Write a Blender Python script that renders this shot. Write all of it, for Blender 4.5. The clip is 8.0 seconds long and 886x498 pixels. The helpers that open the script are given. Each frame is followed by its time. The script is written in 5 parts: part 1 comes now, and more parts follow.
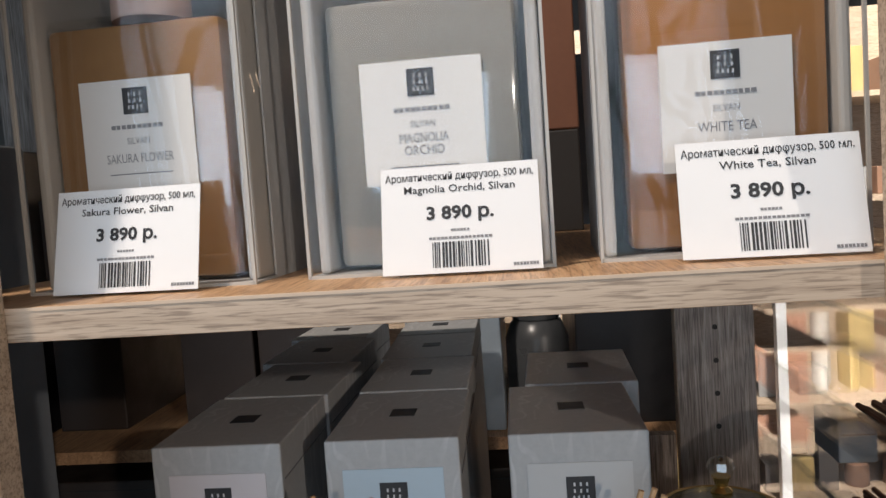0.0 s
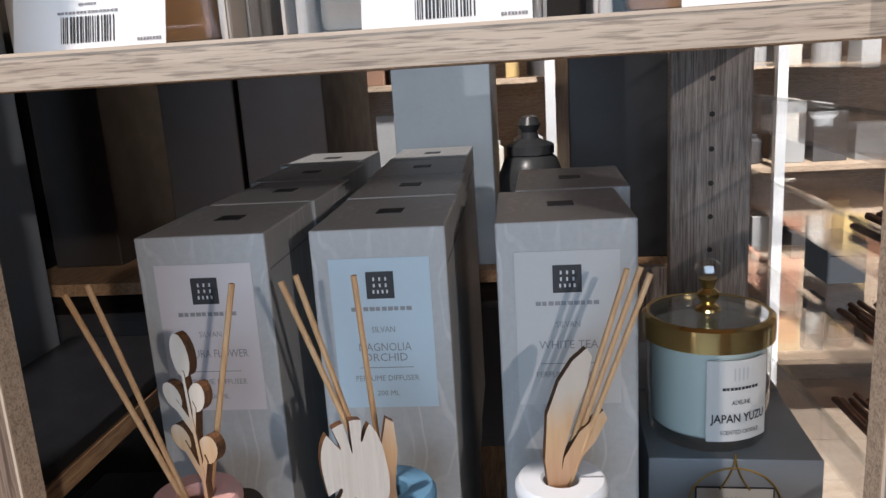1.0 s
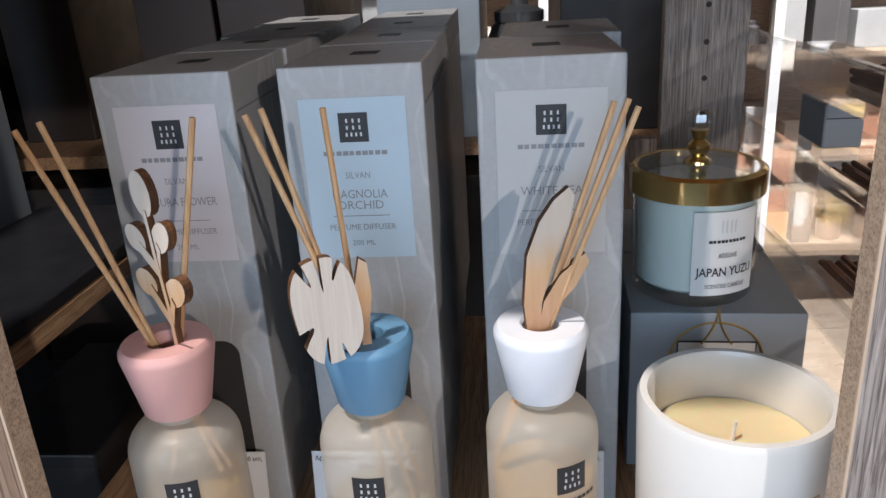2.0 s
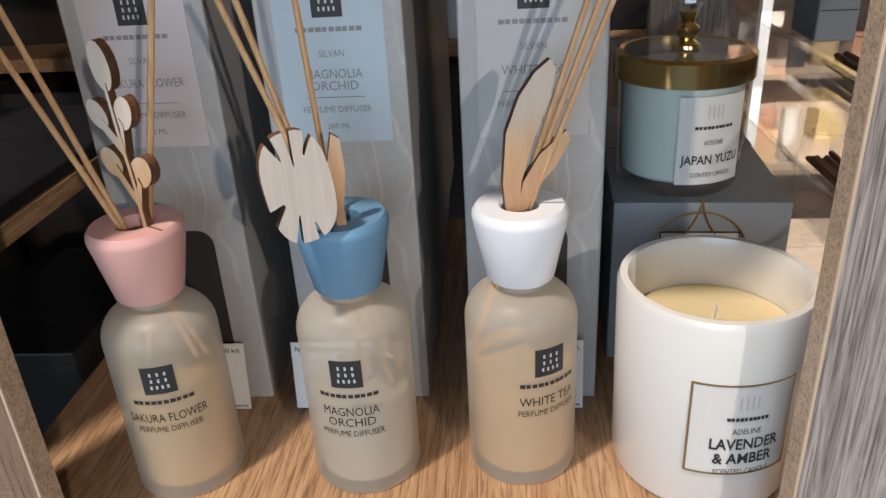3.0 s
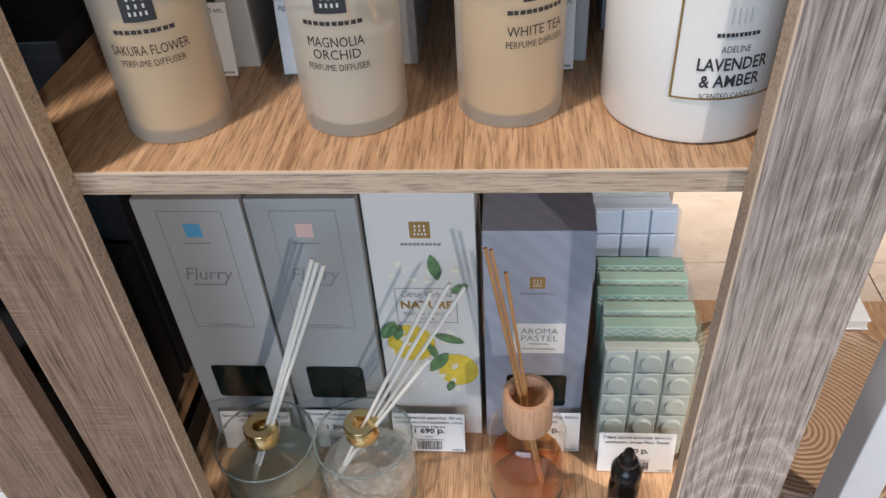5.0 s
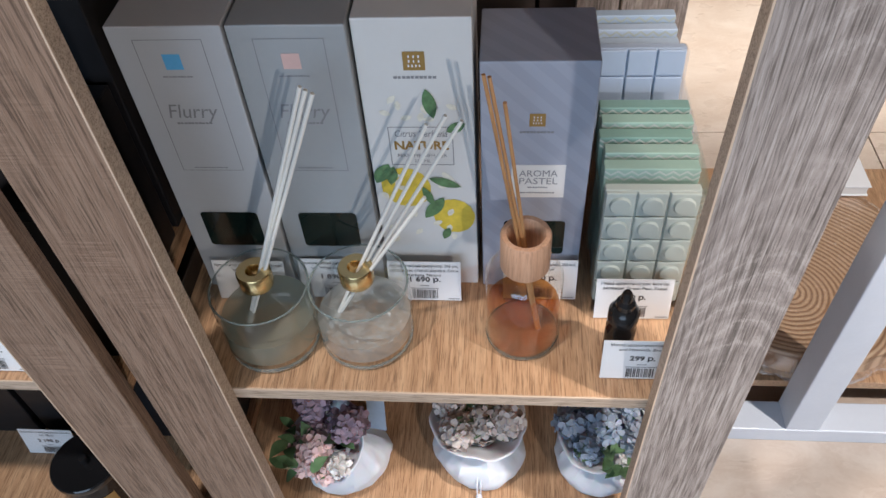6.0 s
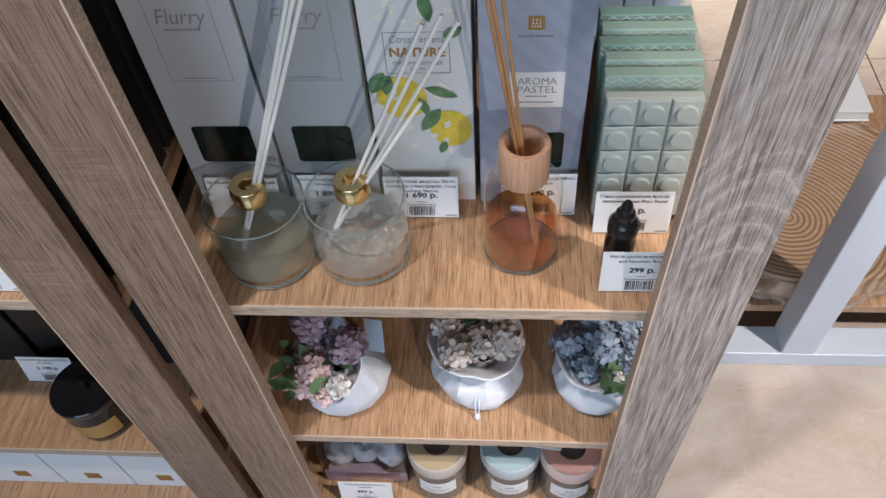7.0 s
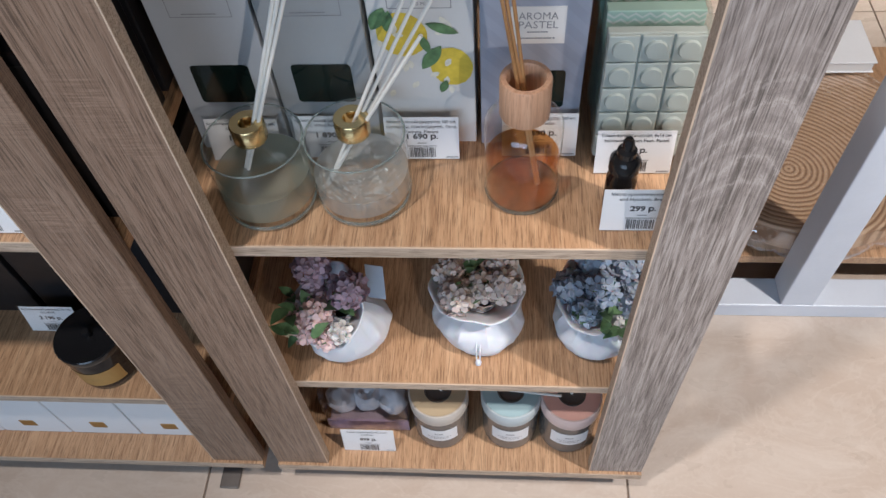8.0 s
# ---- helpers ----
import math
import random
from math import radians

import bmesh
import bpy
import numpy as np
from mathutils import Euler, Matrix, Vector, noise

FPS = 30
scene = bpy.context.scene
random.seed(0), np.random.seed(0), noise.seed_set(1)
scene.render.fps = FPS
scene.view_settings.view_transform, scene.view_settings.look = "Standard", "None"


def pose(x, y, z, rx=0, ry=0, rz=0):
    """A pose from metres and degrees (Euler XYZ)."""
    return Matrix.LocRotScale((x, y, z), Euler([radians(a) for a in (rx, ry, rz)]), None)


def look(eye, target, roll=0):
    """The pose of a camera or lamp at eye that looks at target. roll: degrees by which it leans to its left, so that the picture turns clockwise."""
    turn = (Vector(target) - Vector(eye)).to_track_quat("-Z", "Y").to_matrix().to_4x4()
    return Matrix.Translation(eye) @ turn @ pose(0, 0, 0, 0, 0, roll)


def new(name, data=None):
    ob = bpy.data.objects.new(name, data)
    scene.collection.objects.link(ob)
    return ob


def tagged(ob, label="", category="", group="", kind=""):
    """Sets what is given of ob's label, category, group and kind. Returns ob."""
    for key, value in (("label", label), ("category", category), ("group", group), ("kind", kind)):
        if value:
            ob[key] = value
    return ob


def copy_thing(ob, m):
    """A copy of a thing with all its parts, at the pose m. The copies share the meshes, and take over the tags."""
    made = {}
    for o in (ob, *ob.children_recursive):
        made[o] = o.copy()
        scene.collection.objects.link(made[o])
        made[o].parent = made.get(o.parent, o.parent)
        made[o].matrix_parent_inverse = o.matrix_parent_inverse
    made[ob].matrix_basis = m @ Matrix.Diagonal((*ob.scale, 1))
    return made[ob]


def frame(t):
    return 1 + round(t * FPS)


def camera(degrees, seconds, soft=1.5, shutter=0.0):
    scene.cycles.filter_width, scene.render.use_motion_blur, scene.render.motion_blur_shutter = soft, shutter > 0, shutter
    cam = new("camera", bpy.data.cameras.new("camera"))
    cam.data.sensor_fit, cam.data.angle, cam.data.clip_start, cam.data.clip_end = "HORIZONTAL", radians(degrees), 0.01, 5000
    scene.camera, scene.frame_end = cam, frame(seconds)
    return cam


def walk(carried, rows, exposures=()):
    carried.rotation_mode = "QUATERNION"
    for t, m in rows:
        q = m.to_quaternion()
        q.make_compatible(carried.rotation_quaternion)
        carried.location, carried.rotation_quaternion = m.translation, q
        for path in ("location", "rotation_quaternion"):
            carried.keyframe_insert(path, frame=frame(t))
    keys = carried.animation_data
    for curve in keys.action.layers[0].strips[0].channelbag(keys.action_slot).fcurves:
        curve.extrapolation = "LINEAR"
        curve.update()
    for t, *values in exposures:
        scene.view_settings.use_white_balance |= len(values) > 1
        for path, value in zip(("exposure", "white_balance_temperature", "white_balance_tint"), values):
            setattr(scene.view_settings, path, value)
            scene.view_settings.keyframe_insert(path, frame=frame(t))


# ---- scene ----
cam = camera(59.7, 8.0)
PATH = [
    (0, (0.042, -0.325, 1.466), (-0.149, 1.661, 1.325), -3.9),
    (0.5, (0.043, -0.324, 1.436), (-0.162, 1.638, 1.106), -3.8),
    (1, (0.045, -0.318, 1.411), (-0.158, 1.619, 0.955), -3.6),
    (1.5, (0.044, -0.311, 1.39), (-0.147, 1.589, 0.795), -3.4),
    (1.7, (0.046, -0.309, 1.38), (-0.143, 1.578, 0.748), -3.4),
    (2.8, (0.053, -0.3, 1.361), (-0.118, 1.493, 0.49), -3.3),
    (3, (0.054, -0.304, 1.346), (-0.108, 1.484, 0.465), -3.3),
    (3.5, (0.057, -0.318, 1.316), (-0.1, 1.406, 0.315), -3.4),
    (4, (0.06, -0.333, 1.284), (-0.101, 1.328, 0.182), -3.4),
    (4.2, (0.062, -0.338, 1.279), (-0.11, 1.284, 0.122), -3.7),
    (5.3, (0.06, -0.356, 1.247), (-0.108, 1.121, -0.091), -4.1),
    (5.5, (0.058, -0.357, 1.236), (-0.109, 1.074, -0.152), -4.2),
    (6, (0.059, -0.364, 1.215), (-0.096, 0.959, -0.278), -4.3),
    (6.5, (0.059, -0.372, 1.204), (-0.087, 0.905, -0.328), -4.4),
    (7, (0.057, -0.379, 1.189), (-0.085, 0.834, -0.394), -4.8),
    (7.5, (0.057, -0.387, 1.18), (-0.083, 0.789, -0.432), -5.1),
    (8, (0.057, -0.399, 1.174), (-0.086, 0.746, -0.459), -5.3),
]
walk(cam, [(t, look(eye, target, roll)) for t, eye, target, roll in PATH],
     [(0.0, -0.33, 6950, 11), (0.5, -0.36, 6750, 11), (1.0, -0.02, 6400, 11), (1.5, 0.28, 6150, 11), (3.0, 0.05, 6850, 11), (4.0, 0.06, 6900, 11), (5.5, 0.05, 6350, 11), (7.0, -0.09, 6200, 11), (8.0, -0.12, 6200, 11)])

# ---- light ----
world = bpy.data.worlds.new("shop_air")
scene.world = world
world.use_nodes = True
world.node_tree.nodes["Background"].inputs[0].default_value = (0.75, 0.86, 1.0, 1)
world.node_tree.nodes["Background"].inputs[1].default_value = 0.25


def lamp(name, kind, energy, colour, m, size=0.1, spot=60):
    d = bpy.data.lights.new(name, kind)
    d.energy, d.color = energy, colour
    if kind == "SPOT":
        d.spot_size, d.spot_blend, d.shadow_soft_size = radians(spot), 0.4, size
    elif kind == "AREA":
        d.shape, d.size, d.size_y = "RECTANGLE", size[0], size[1]
    else:
        d.shadow_soft_size = size
    ob = new(name, d)
    ob.matrix_world = m
    return ob


lamp("spot_left", "SPOT", 140, (1.0, 0.915, 0.85), look((-0.55, -0.52, 2.85), (0.20, 0.05, 0.7)), 0.05, 56)
lamp("spot_right", "SPOT", 205, (1.0, 0.915, 0.85), look((1.95, -3.3, 2.38), (0.05, 0.05, 1.0)), 0.045, 20)
lamp("window_daylight", "AREA", 66, (0.58, 0.77, 1.0), look((-0.7, -3.4, 1.7), (0.0, 0, 0.9)), (2.6, 1.8))
# added fill lamp without a known source, brightens the right-hand floor and stand
lamp("fill_aisle", "SPOT", 320, (1.0, 0.92, 0.86), look((1.5, -0.7, 2.8), (0.96, 0.20, 0.0)), 0.06, 49)
# added fill lamp that lifts the far shelving, its source is unseen
lamp("fill_back", "SPOT", 440, (1.0, 0.93, 0.84), look((1.0, 1.45, 2.85), (1.0, 2.6, 1.25)), 0.08, 95)

# ---- materials ----


def nodes_of(name):
    m = bpy.data.materials.new(name)
    m.use_nodes = True
    t = m.node_tree
    return m, t, t.nodes, t.links, t.nodes["Principled BSDF"]


def ramp(n, l, src, stops):
    r = n.new("ShaderNodeValToRGB")
    while len(r.color_ramp.elements) < len(stops):
        r.color_ramp.elements.new(0.5)
    for e, (p, c) in zip(r.color_ramp.elements, stops):
        e.position, e.color = p, (*c, 1)
    l.new(src, r.inputs[0])
    return r.outputs[0]


def coords(n, l, scale=(1, 1, 1), rot=(0, 0, 0), shift=(0, 0, 0)):
    c, mp = n.new("ShaderNodeTexCoord"), n.new("ShaderNodeMapping")
    mp.inputs["Scale"].default_value = scale
    mp.inputs["Location"].default_value = shift
    mp.inputs["Rotation"].default_value = [radians(a) for a in rot]
    l.new(c.outputs["Object"], mp.inputs[0])
    return mp.outputs[0]


def noise_tex(n, l, vec, scale, detail=4, rough=0.55, dist=0.0):
    t = n.new("ShaderNodeTexNoise")
    t.inputs["Scale"].default_value, t.inputs["Detail"].default_value = scale, detail
    t.inputs["Roughness"].default_value, t.inputs["Distortion"].default_value = rough, dist
    l.new(vec, t.inputs["Vector"])
    return t.outputs["Fac"]


def mixc(n, l, fac, a, b, mode="MIX"):
    m = n.new("ShaderNodeMix")
    m.data_type, m.blend_type = "RGBA", mode
    for sock, v in ((0, fac), (6, a), (7, b)):
        if isinstance(v, (int, float)):
            m.inputs[sock].default_value = v
        elif isinstance(v, tuple):
            m.inputs[sock].default_value = (*v, 1)
        else:
            l.new(v, m.inputs[sock])
    return m.outputs[2]


def bump(n, l, b, h, strength, dist=0.001):
    k = n.new("ShaderNodeBump")
    k.inputs["Strength"].default_value, k.inputs["Distance"].default_value = strength, dist
    l.new(h, k.inputs["Height"])
    l.new(k.outputs[0], b.inputs["Normal"])


def plain(name, col, rough=0.5, metal=0.0, var=0.10, grain=180, blot=14, bmp=0.08, trans=0.0, coat=0.0, ior=1.45, sub=0.0):
    m, t, n, l, b = nodes_of(name)
    v = coords(n, l)
    lo = tuple(c * (1 - var) for c in col)
    hi = tuple(min(1, c * (1 + var)) for c in col)
    big = ramp(n, l, noise_tex(n, l, v, blot), [(0.3, lo), (0.7, hi)])
    fine = noise_tex(n, l, v, grain, 3)
    c = mixc(n, l, 0.25, big, ramp(n, l, fine, [(0.3, lo), (0.7, hi)]))
    l.new(c, b.inputs["Base Color"])
    r = ramp(n, l, noise_tex(n, l, v, blot * 2.3), [(0.3, (rough * 0.85,) * 3), (0.7, (min(1, rough * 1.15),) * 3)])
    l.new(r, b.inputs["Roughness"])
    b.inputs["Metallic"].default_value = metal
    b.inputs["Transmission Weight"].default_value = trans
    b.inputs["IOR"].default_value = ior
    b.inputs["Coat Weight"].default_value = coat
    b.inputs["Subsurface Weight"].default_value = sub
    b.inputs["Subsurface Scale"].default_value = 0.01
    if bmp:
        bump(n, l, b, fine, bmp, 0.0006)
    return m


def wood(name, dark, mid, light, along, rough=0.5, cathedral=0.0, bmp=0.25, fine=1.0, pore=0.8):
    """Printed oak grain that runs along one axis."""
    m, t, n, l, b = nodes_of(name)
    k = {"x": 0, "y": 1, "z": 2}[along]
    s1, s2, s3 = [230.0] * 3, [820.0 * fine] * 3, [34.0] * 3
    s1[k], s2[k], s3[k] = 9.0, 40.0, 2.6
    v1, v2, v3 = coords(n, l, s1), coords(n, l, s2), coords(n, l, s3)
    broad = noise_tex(n, l, v3, 1.0, 3, 0.5, 0.6)
    streak = noise_tex(n, l, v1, 1.0, 5, 0.65, 0.5)
    pores = noise_tex(n, l, v2, 1.0, 3, 0.6, 0.2)
    c = ramp(n, l, streak, [(0.34, dark), (0.48, mid), (0.64, light)])
    c = mixc(n, l, 0.35, c, ramp(n, l, broad, [(0.3, mid), (0.7, light)]))
    p = ramp(n, l, pores, [(0.38, (0.45, 0.42, 0.40)), (0.50, (1, 1, 1))])
    c = mixc(n, l, pore, c, p, "MULTIPLY")
    if cathedral:
        w = n.new("ShaderNodeTexWave")
        w.wave_type, w.bands_direction = "BANDS", "X"
        sc = [22.0] * 3
        sc[k] = 2.6
        l.new(coords(n, l, sc), w.inputs["Vector"])
        w.inputs["Scale"].default_value, w.inputs["Distortion"].default_value = 1.3, 7.0
        w.inputs["Detail"].default_value, w.inputs["Detail Scale"].default_value = 3, 1.8
        c = mixc(n, l, cathedral, c, ramp(n, l, w.outputs["Fac"], [(0.2, dark), (0.75, light)]))
    l.new(c, b.inputs["Base Color"])
    b.inputs["Roughness"].default_value = rough
    bump(n, l, b, pores, bmp, 0.0008)
    return m


def post_oak(name, dark, mid, light, figure, saw, rough=0.5, heart=0.24):
    """Upright printed oak: drawn-out pores, arched figure in places and faint cross-cut saw marks."""
    m, t, n, l, b = nodes_of(name)
    streak = noise_tex(n, l, coords(n, l, (260, 260, 8.0)), 1.0, 7, 0.72, 0.9)
    fine = noise_tex(n, l, coords(n, l, (900, 900, 26)), 1.0, 3, 0.62, 0.3)
    broad = noise_tex(n, l, coords(n, l, (16, 16, 1.7)), 1.0, 3, 0.5, 0.8)
    c = ramp(n, l, streak, [(0.36, dark), (0.48, mid), (0.62, light)])
    c = mixc(n, l, 0.22, c, ramp(n, l, broad, [(0.3, mid), (0.7, light)]))
    sep, sq, bow, comb = n.new("ShaderNodeSeparateXYZ"), n.new("ShaderNodeMath"), n.new("ShaderNodeMath"), n.new("ShaderNodeCombineXYZ")
    l.new(coords(n, l, shift=(-heart, 0, 0)), sep.inputs[0])
    sq.operation, bow.operation = "MULTIPLY", "MULTIPLY_ADD"
    l.new(sep.outputs[0], sq.inputs[0])
    l.new(sep.outputs[0], sq.inputs[1])
    l.new(sq.outputs[0], bow.inputs[0])
    bow.inputs[1].default_value = 26.0
    l.new(sep.outputs[2], bow.inputs[2])
    l.new(sep.outputs[0], comb.inputs[0])
    l.new(bow.outputs[0], comb.inputs[2])
    w = n.new("ShaderNodeTexWave")
    w.wave_type, w.bands_direction = "BANDS", "Z"
    l.new(comb.outputs[0], w.inputs["Vector"])
    w.inputs["Scale"].default_value, w.inputs["Distortion"].default_value = 12, 8.0
    w.inputs["Detail"].default_value, w.inputs["Detail Scale"].default_value = 9, 3.2
    w.inputs["Detail Roughness"].default_value = 0.80
    arch = ramp(n, l, w.outputs["Fac"], [(0.04, (0.7,) * 3), (0.22, (0.0,) * 3), (0.84, (0.0,) * 3), (0.95, (1.0,) * 3)])
    where = ramp(n, l, noise_tex(n, l, coords(n, l, (5, 5, 3.4)), 1.0, 2), [(0.53, (0, 0, 0)), (0.63, (figure,) * 3)])
    shade = ramp(n, l, w.outputs["Fac"], [(0.2, tuple(v * 0.85 for v in dark)), (0.6, tuple(min(1, v * 1.25) for v in light))])
    c = mixc(n, l, mixc(n, l, 1.0, arch, where, "MULTIPLY"), c, shade)
    pores = ramp(n, l, fine, [(0.38, (0.32, 0.30, 0.28)), (0.50, (1, 1, 1))])
    c = mixc(n, l, 0.75, c, pores, "MULTIPLY")
    if saw:
        lines = noise_tex(n, l, coords(n, l, (30, 30, 700)), 1.0, 2, 0.6)
        patch = ramp(n, l, noise_tex(n, l, coords(n, l, (11, 11, 9)), 1.0, 3), [(0.52, (0, 0, 0)), (0.64, (saw,) * 3)])
        c = mixc(n, l, patch, c, ramp(n, l, lines, [(0.40, dark), (0.62, tuple(min(1, v * 1.2) for v in light))]))
    l.new(c, b.inputs["Base Color"])
    l.new(ramp(n, l, streak, [(0.3, (rough * 1.2,) * 3), (0.7, (rough * 0.85,) * 3)]), b.inputs["Roughness"])
    bump(n, l, b, fine, 0.5, 0.0008)
    return m


def clouded(name, base, warm, pale):
    """Glazed stoneware with drifting clouds and thin pale veins."""
    m, t, n, l, b = nodes_of(name)
    v = coords(n, l, (1, 1.8, 1), (0, 0, 24))
    c = ramp(n, l, noise_tex(n, l, v, 4.5, 6, 0.62, 1.4), [(0.32, warm), (0.52, base), (0.70, pale)])
    vein = ramp(n, l, noise_tex(n, l, v, 7.0, 4, 0.6, 2.2), [(0.46, (0, 0, 0)), (0.50, (0.4,) * 3), (0.54, (0, 0, 0))])
    c = mixc(n, l, vein, c, pale)
    g = noise_tex(n, l, coords(n, l), 160, 3)
    c = mixc(n, l, 0.10, c, ramp(n, l, g, [(0.35, warm), (0.65, pale)]))
    l.new(c, b.inputs["Base Color"])
    l.new(ramp(n, l, noise_tex(n, l, v, 11, 3), [(0.3, (0.24,) * 3), (0.7, (0.40,) * 3)]), b.inputs["Roughness"])
    bump(n, l, b, noise_tex(n, l, v, 38, 4), 0.05, 0.002)
    return m


def clear(name, tint=(1, 1, 1), rough=0.02, gloss=1.0, base=0.03, wrinkle=0.0, wscale=30):
    """A thin clear sheet: what is behind shows, Fresnel drives the gloss."""
    m, t, n, l, b = nodes_of(name)
    n.remove(b)
    tr, gl, fr, mx = n.new("ShaderNodeBsdfTransparent"), n.new("ShaderNodeBsdfGlossy"), n.new("ShaderNodeLayerWeight"), n.new("ShaderNodeMixShader")
    fr.inputs[0].default_value = 0.5
    pw, ml = n.new("ShaderNodeMath"), n.new("ShaderNodeMath")
    pw.operation, ml.operation = "POWER", "MULTIPLY_ADD"
    pw.inputs[1].default_value = 4.0
    ml.inputs[1].default_value, ml.inputs[2].default_value = 0.75, base
    l.new(fr.outputs["Facing"], pw.inputs[0])
    l.new(pw.outputs[0], ml.inputs[0])
    tr.inputs[0].default_value = (*tint, 1)
    gl.inputs["Roughness"].default_value = rough
    gl.inputs[0].default_value = (gloss, gloss, gloss, 1)
    l.new(ml.outputs[0], mx.inputs[0])
    l.new(tr.outputs[0], mx.inputs[1])
    l.new(gl.outputs[0], mx.inputs[2])
    l.new(mx.outputs[0], n["Material Output"].inputs[0])
    if wrinkle:
        k = n.new("ShaderNodeBump")
        k.inputs["Strength"].default_value, k.inputs["Distance"].default_value = wrinkle, 0.004
        l.new(noise_tex(n, l, coords(n, l, (1, 1, 0.35)), wscale, 3, 0.5, 1.0), k.inputs["Height"])
        l.new(k.outputs[0], gl.inputs["Normal"])
        l.new(k.outputs[0], fr.inputs["Normal"])
    return m


def patterned(name, base, line, scale=30, rough=0.45, amount=0.5):
    """Card printed with pale curling leaf lines."""
    m, t, n, l, b = nodes_of(name)
    v = coords(n, l, (1, 1, 0.38))
    w = n.new("ShaderNodeTexWave")
    w.wave_type, w.bands_direction = "BANDS", "X"
    w.inputs["Scale"].default_value, w.inputs["Distortion"].default_value = scale, 16
    w.inputs["Detail"].default_value, w.inputs["Detail Scale"].default_value = 2, 1.1
    l.new(v, w.inputs["Vector"])
    lines = ramp(n, l, w.outputs["Fac"], [(0.86, (0, 0, 0)), (0.97, (1, 1, 1))])
    patch = ramp(n, l, noise_tex(n, l, v, 16), [(0.45, (0, 0, 0)), (0.6, (amount,) * 3)])
    c = mixc(n, l, mixc(n, l, 1.0, lines, patch, "MULTIPLY"), base, line)
    g = noise_tex(n, l, coords(n, l), 240, 3)
    c = mixc(n, l, 0.12, c, ramp(n, l, g, [(0.3, tuple(x * 0.75 for x in base)), (0.7, line)]))
    l.new(c, b.inputs["Base Color"])
    b.inputs["Roughness"].default_value = rough
    bump(n, l, b, g, 0.05, 0.0005)
    return m


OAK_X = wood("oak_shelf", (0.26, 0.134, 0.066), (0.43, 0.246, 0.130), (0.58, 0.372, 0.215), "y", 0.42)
OAK_EDGE = wood("oak_edge", (0.33, 0.24, 0.17), (0.45, 0.345, 0.255), (0.56, 0.44, 0.335), "x", 0.5, 0, 0.15)
# one post oak in two tones: warm light left, cool light right, in the colour
OAK_WARM_LIT = post_oak("oak_post_warm_lit", (0.170, 0.102, 0.066), (0.250, 0.160, 0.108), (0.325, 0.222, 0.158), 0.25, 0.40, 0.45)
OAK_COOL_LIT = post_oak("oak_post_cool_lit", (0.120, 0.097, 0.083), (0.285, 0.238, 0.212), (0.47, 0.415, 0.380), 0.40, 0.0, 0.5)
BEECH = wood("beech_light", (0.44, 0.23, 0.13), (0.55, 0.31, 0.185), (0.62, 0.38, 0.245), "z", 0.5, 0, 0.12, 1.0, 0.35)
REED = wood("reed_natural", (0.42, 0.22, 0.10), (0.56, 0.32, 0.15), (0.66, 0.43, 0.24), "z", 0.6, 0, 0.2, 1.0, 0.2)
REED_DARK = wood("reed_amber", (0.34, 0.15, 0.05), (0.48, 0.24, 0.09), (0.58, 0.32, 0.14), "z", 0.6, 0, 0.2, 1.0, 0.2)
REED_WHITE = plain("reed_white", (0.74, 0.72, 0.66), 0.6)
PAPER = plain("paper_white", (0.80, 0.80, 0.80), 0.55, var=0.03, bmp=0.03)
INK = plain("ink_black", (0.03, 0.03, 0.032), 0.5, var=0.2)
INK_GREY = plain("ink_grey", (0.22, 0.22, 0.23), 0.5, var=0.2)
INK_PALE = plain("ink_pale", (0.55, 0.55, 0.55), 0.5, var=0.1)
GOLD = plain("brass_gold", (0.92, 0.69, 0.31), 0.16, 1.0, 0.05, bmp=0.0)
BRASS = plain("brass_satin", (0.80, 0.60, 0.30), 0.24, 1.0, 0.08, bmp=0.02)
# glass rims and feet, their bright outline glint put into the pale colour
GLASS_RIM_GLINT = plain("glass_rim_glint", (0.50, 0.58, 0.56), 0.05, trans=0.75, bmp=0, var=0.03)
GOLD_INK = plain("gold_foil", (0.42, 0.27, 0.09), 0.35, 0.7, 0.12)
# pale laminate edge, with the corner's bright highlight put into its colour
EDGE_HIGHLIGHT = plain("pale_edge_highlight", (0.60, 0.46, 0.34), 0.45)
FILM = clear("clear_film", (0.99, 0.99, 0.99), 0.05, 1, 0.020, 0.85, 22)
ACRYLIC = clear("acrylic", (0.99, 0.99, 0.99), 0.02, 1, 0.018)
GLASS = clear("bottle_glass", (0.985, 0.99, 0.985), 0.01, 1, 0.07)
GLASS_EDGE = clear("glass_thick", (0.965, 0.98, 0.975), 0.03, 1, 0.14)
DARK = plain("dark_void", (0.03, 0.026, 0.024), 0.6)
WHITE_METAL = plain("white_painted_metal", (0.66, 0.70, 0.76), 0.35, var=0.04)
TILE = clouded("floor_tile_beige", (0.56, 0.465, 0.385), (0.49, 0.385, 0.305), (0.63, 0.545, 0.465))
GROUT = plain("grout", (0.24, 0.185, 0.145), 0.8)
# unseen walls and ceiling close the room, dark so that little light bounces
WALL = plain("wall_low_bounce", (0.24, 0.235, 0.225), 0.8, var=0.05, blot=2)
CEIL = plain("ceiling_low_bounce", (0.22, 0.22, 0.22), 0.8, var=0.05, blot=2)

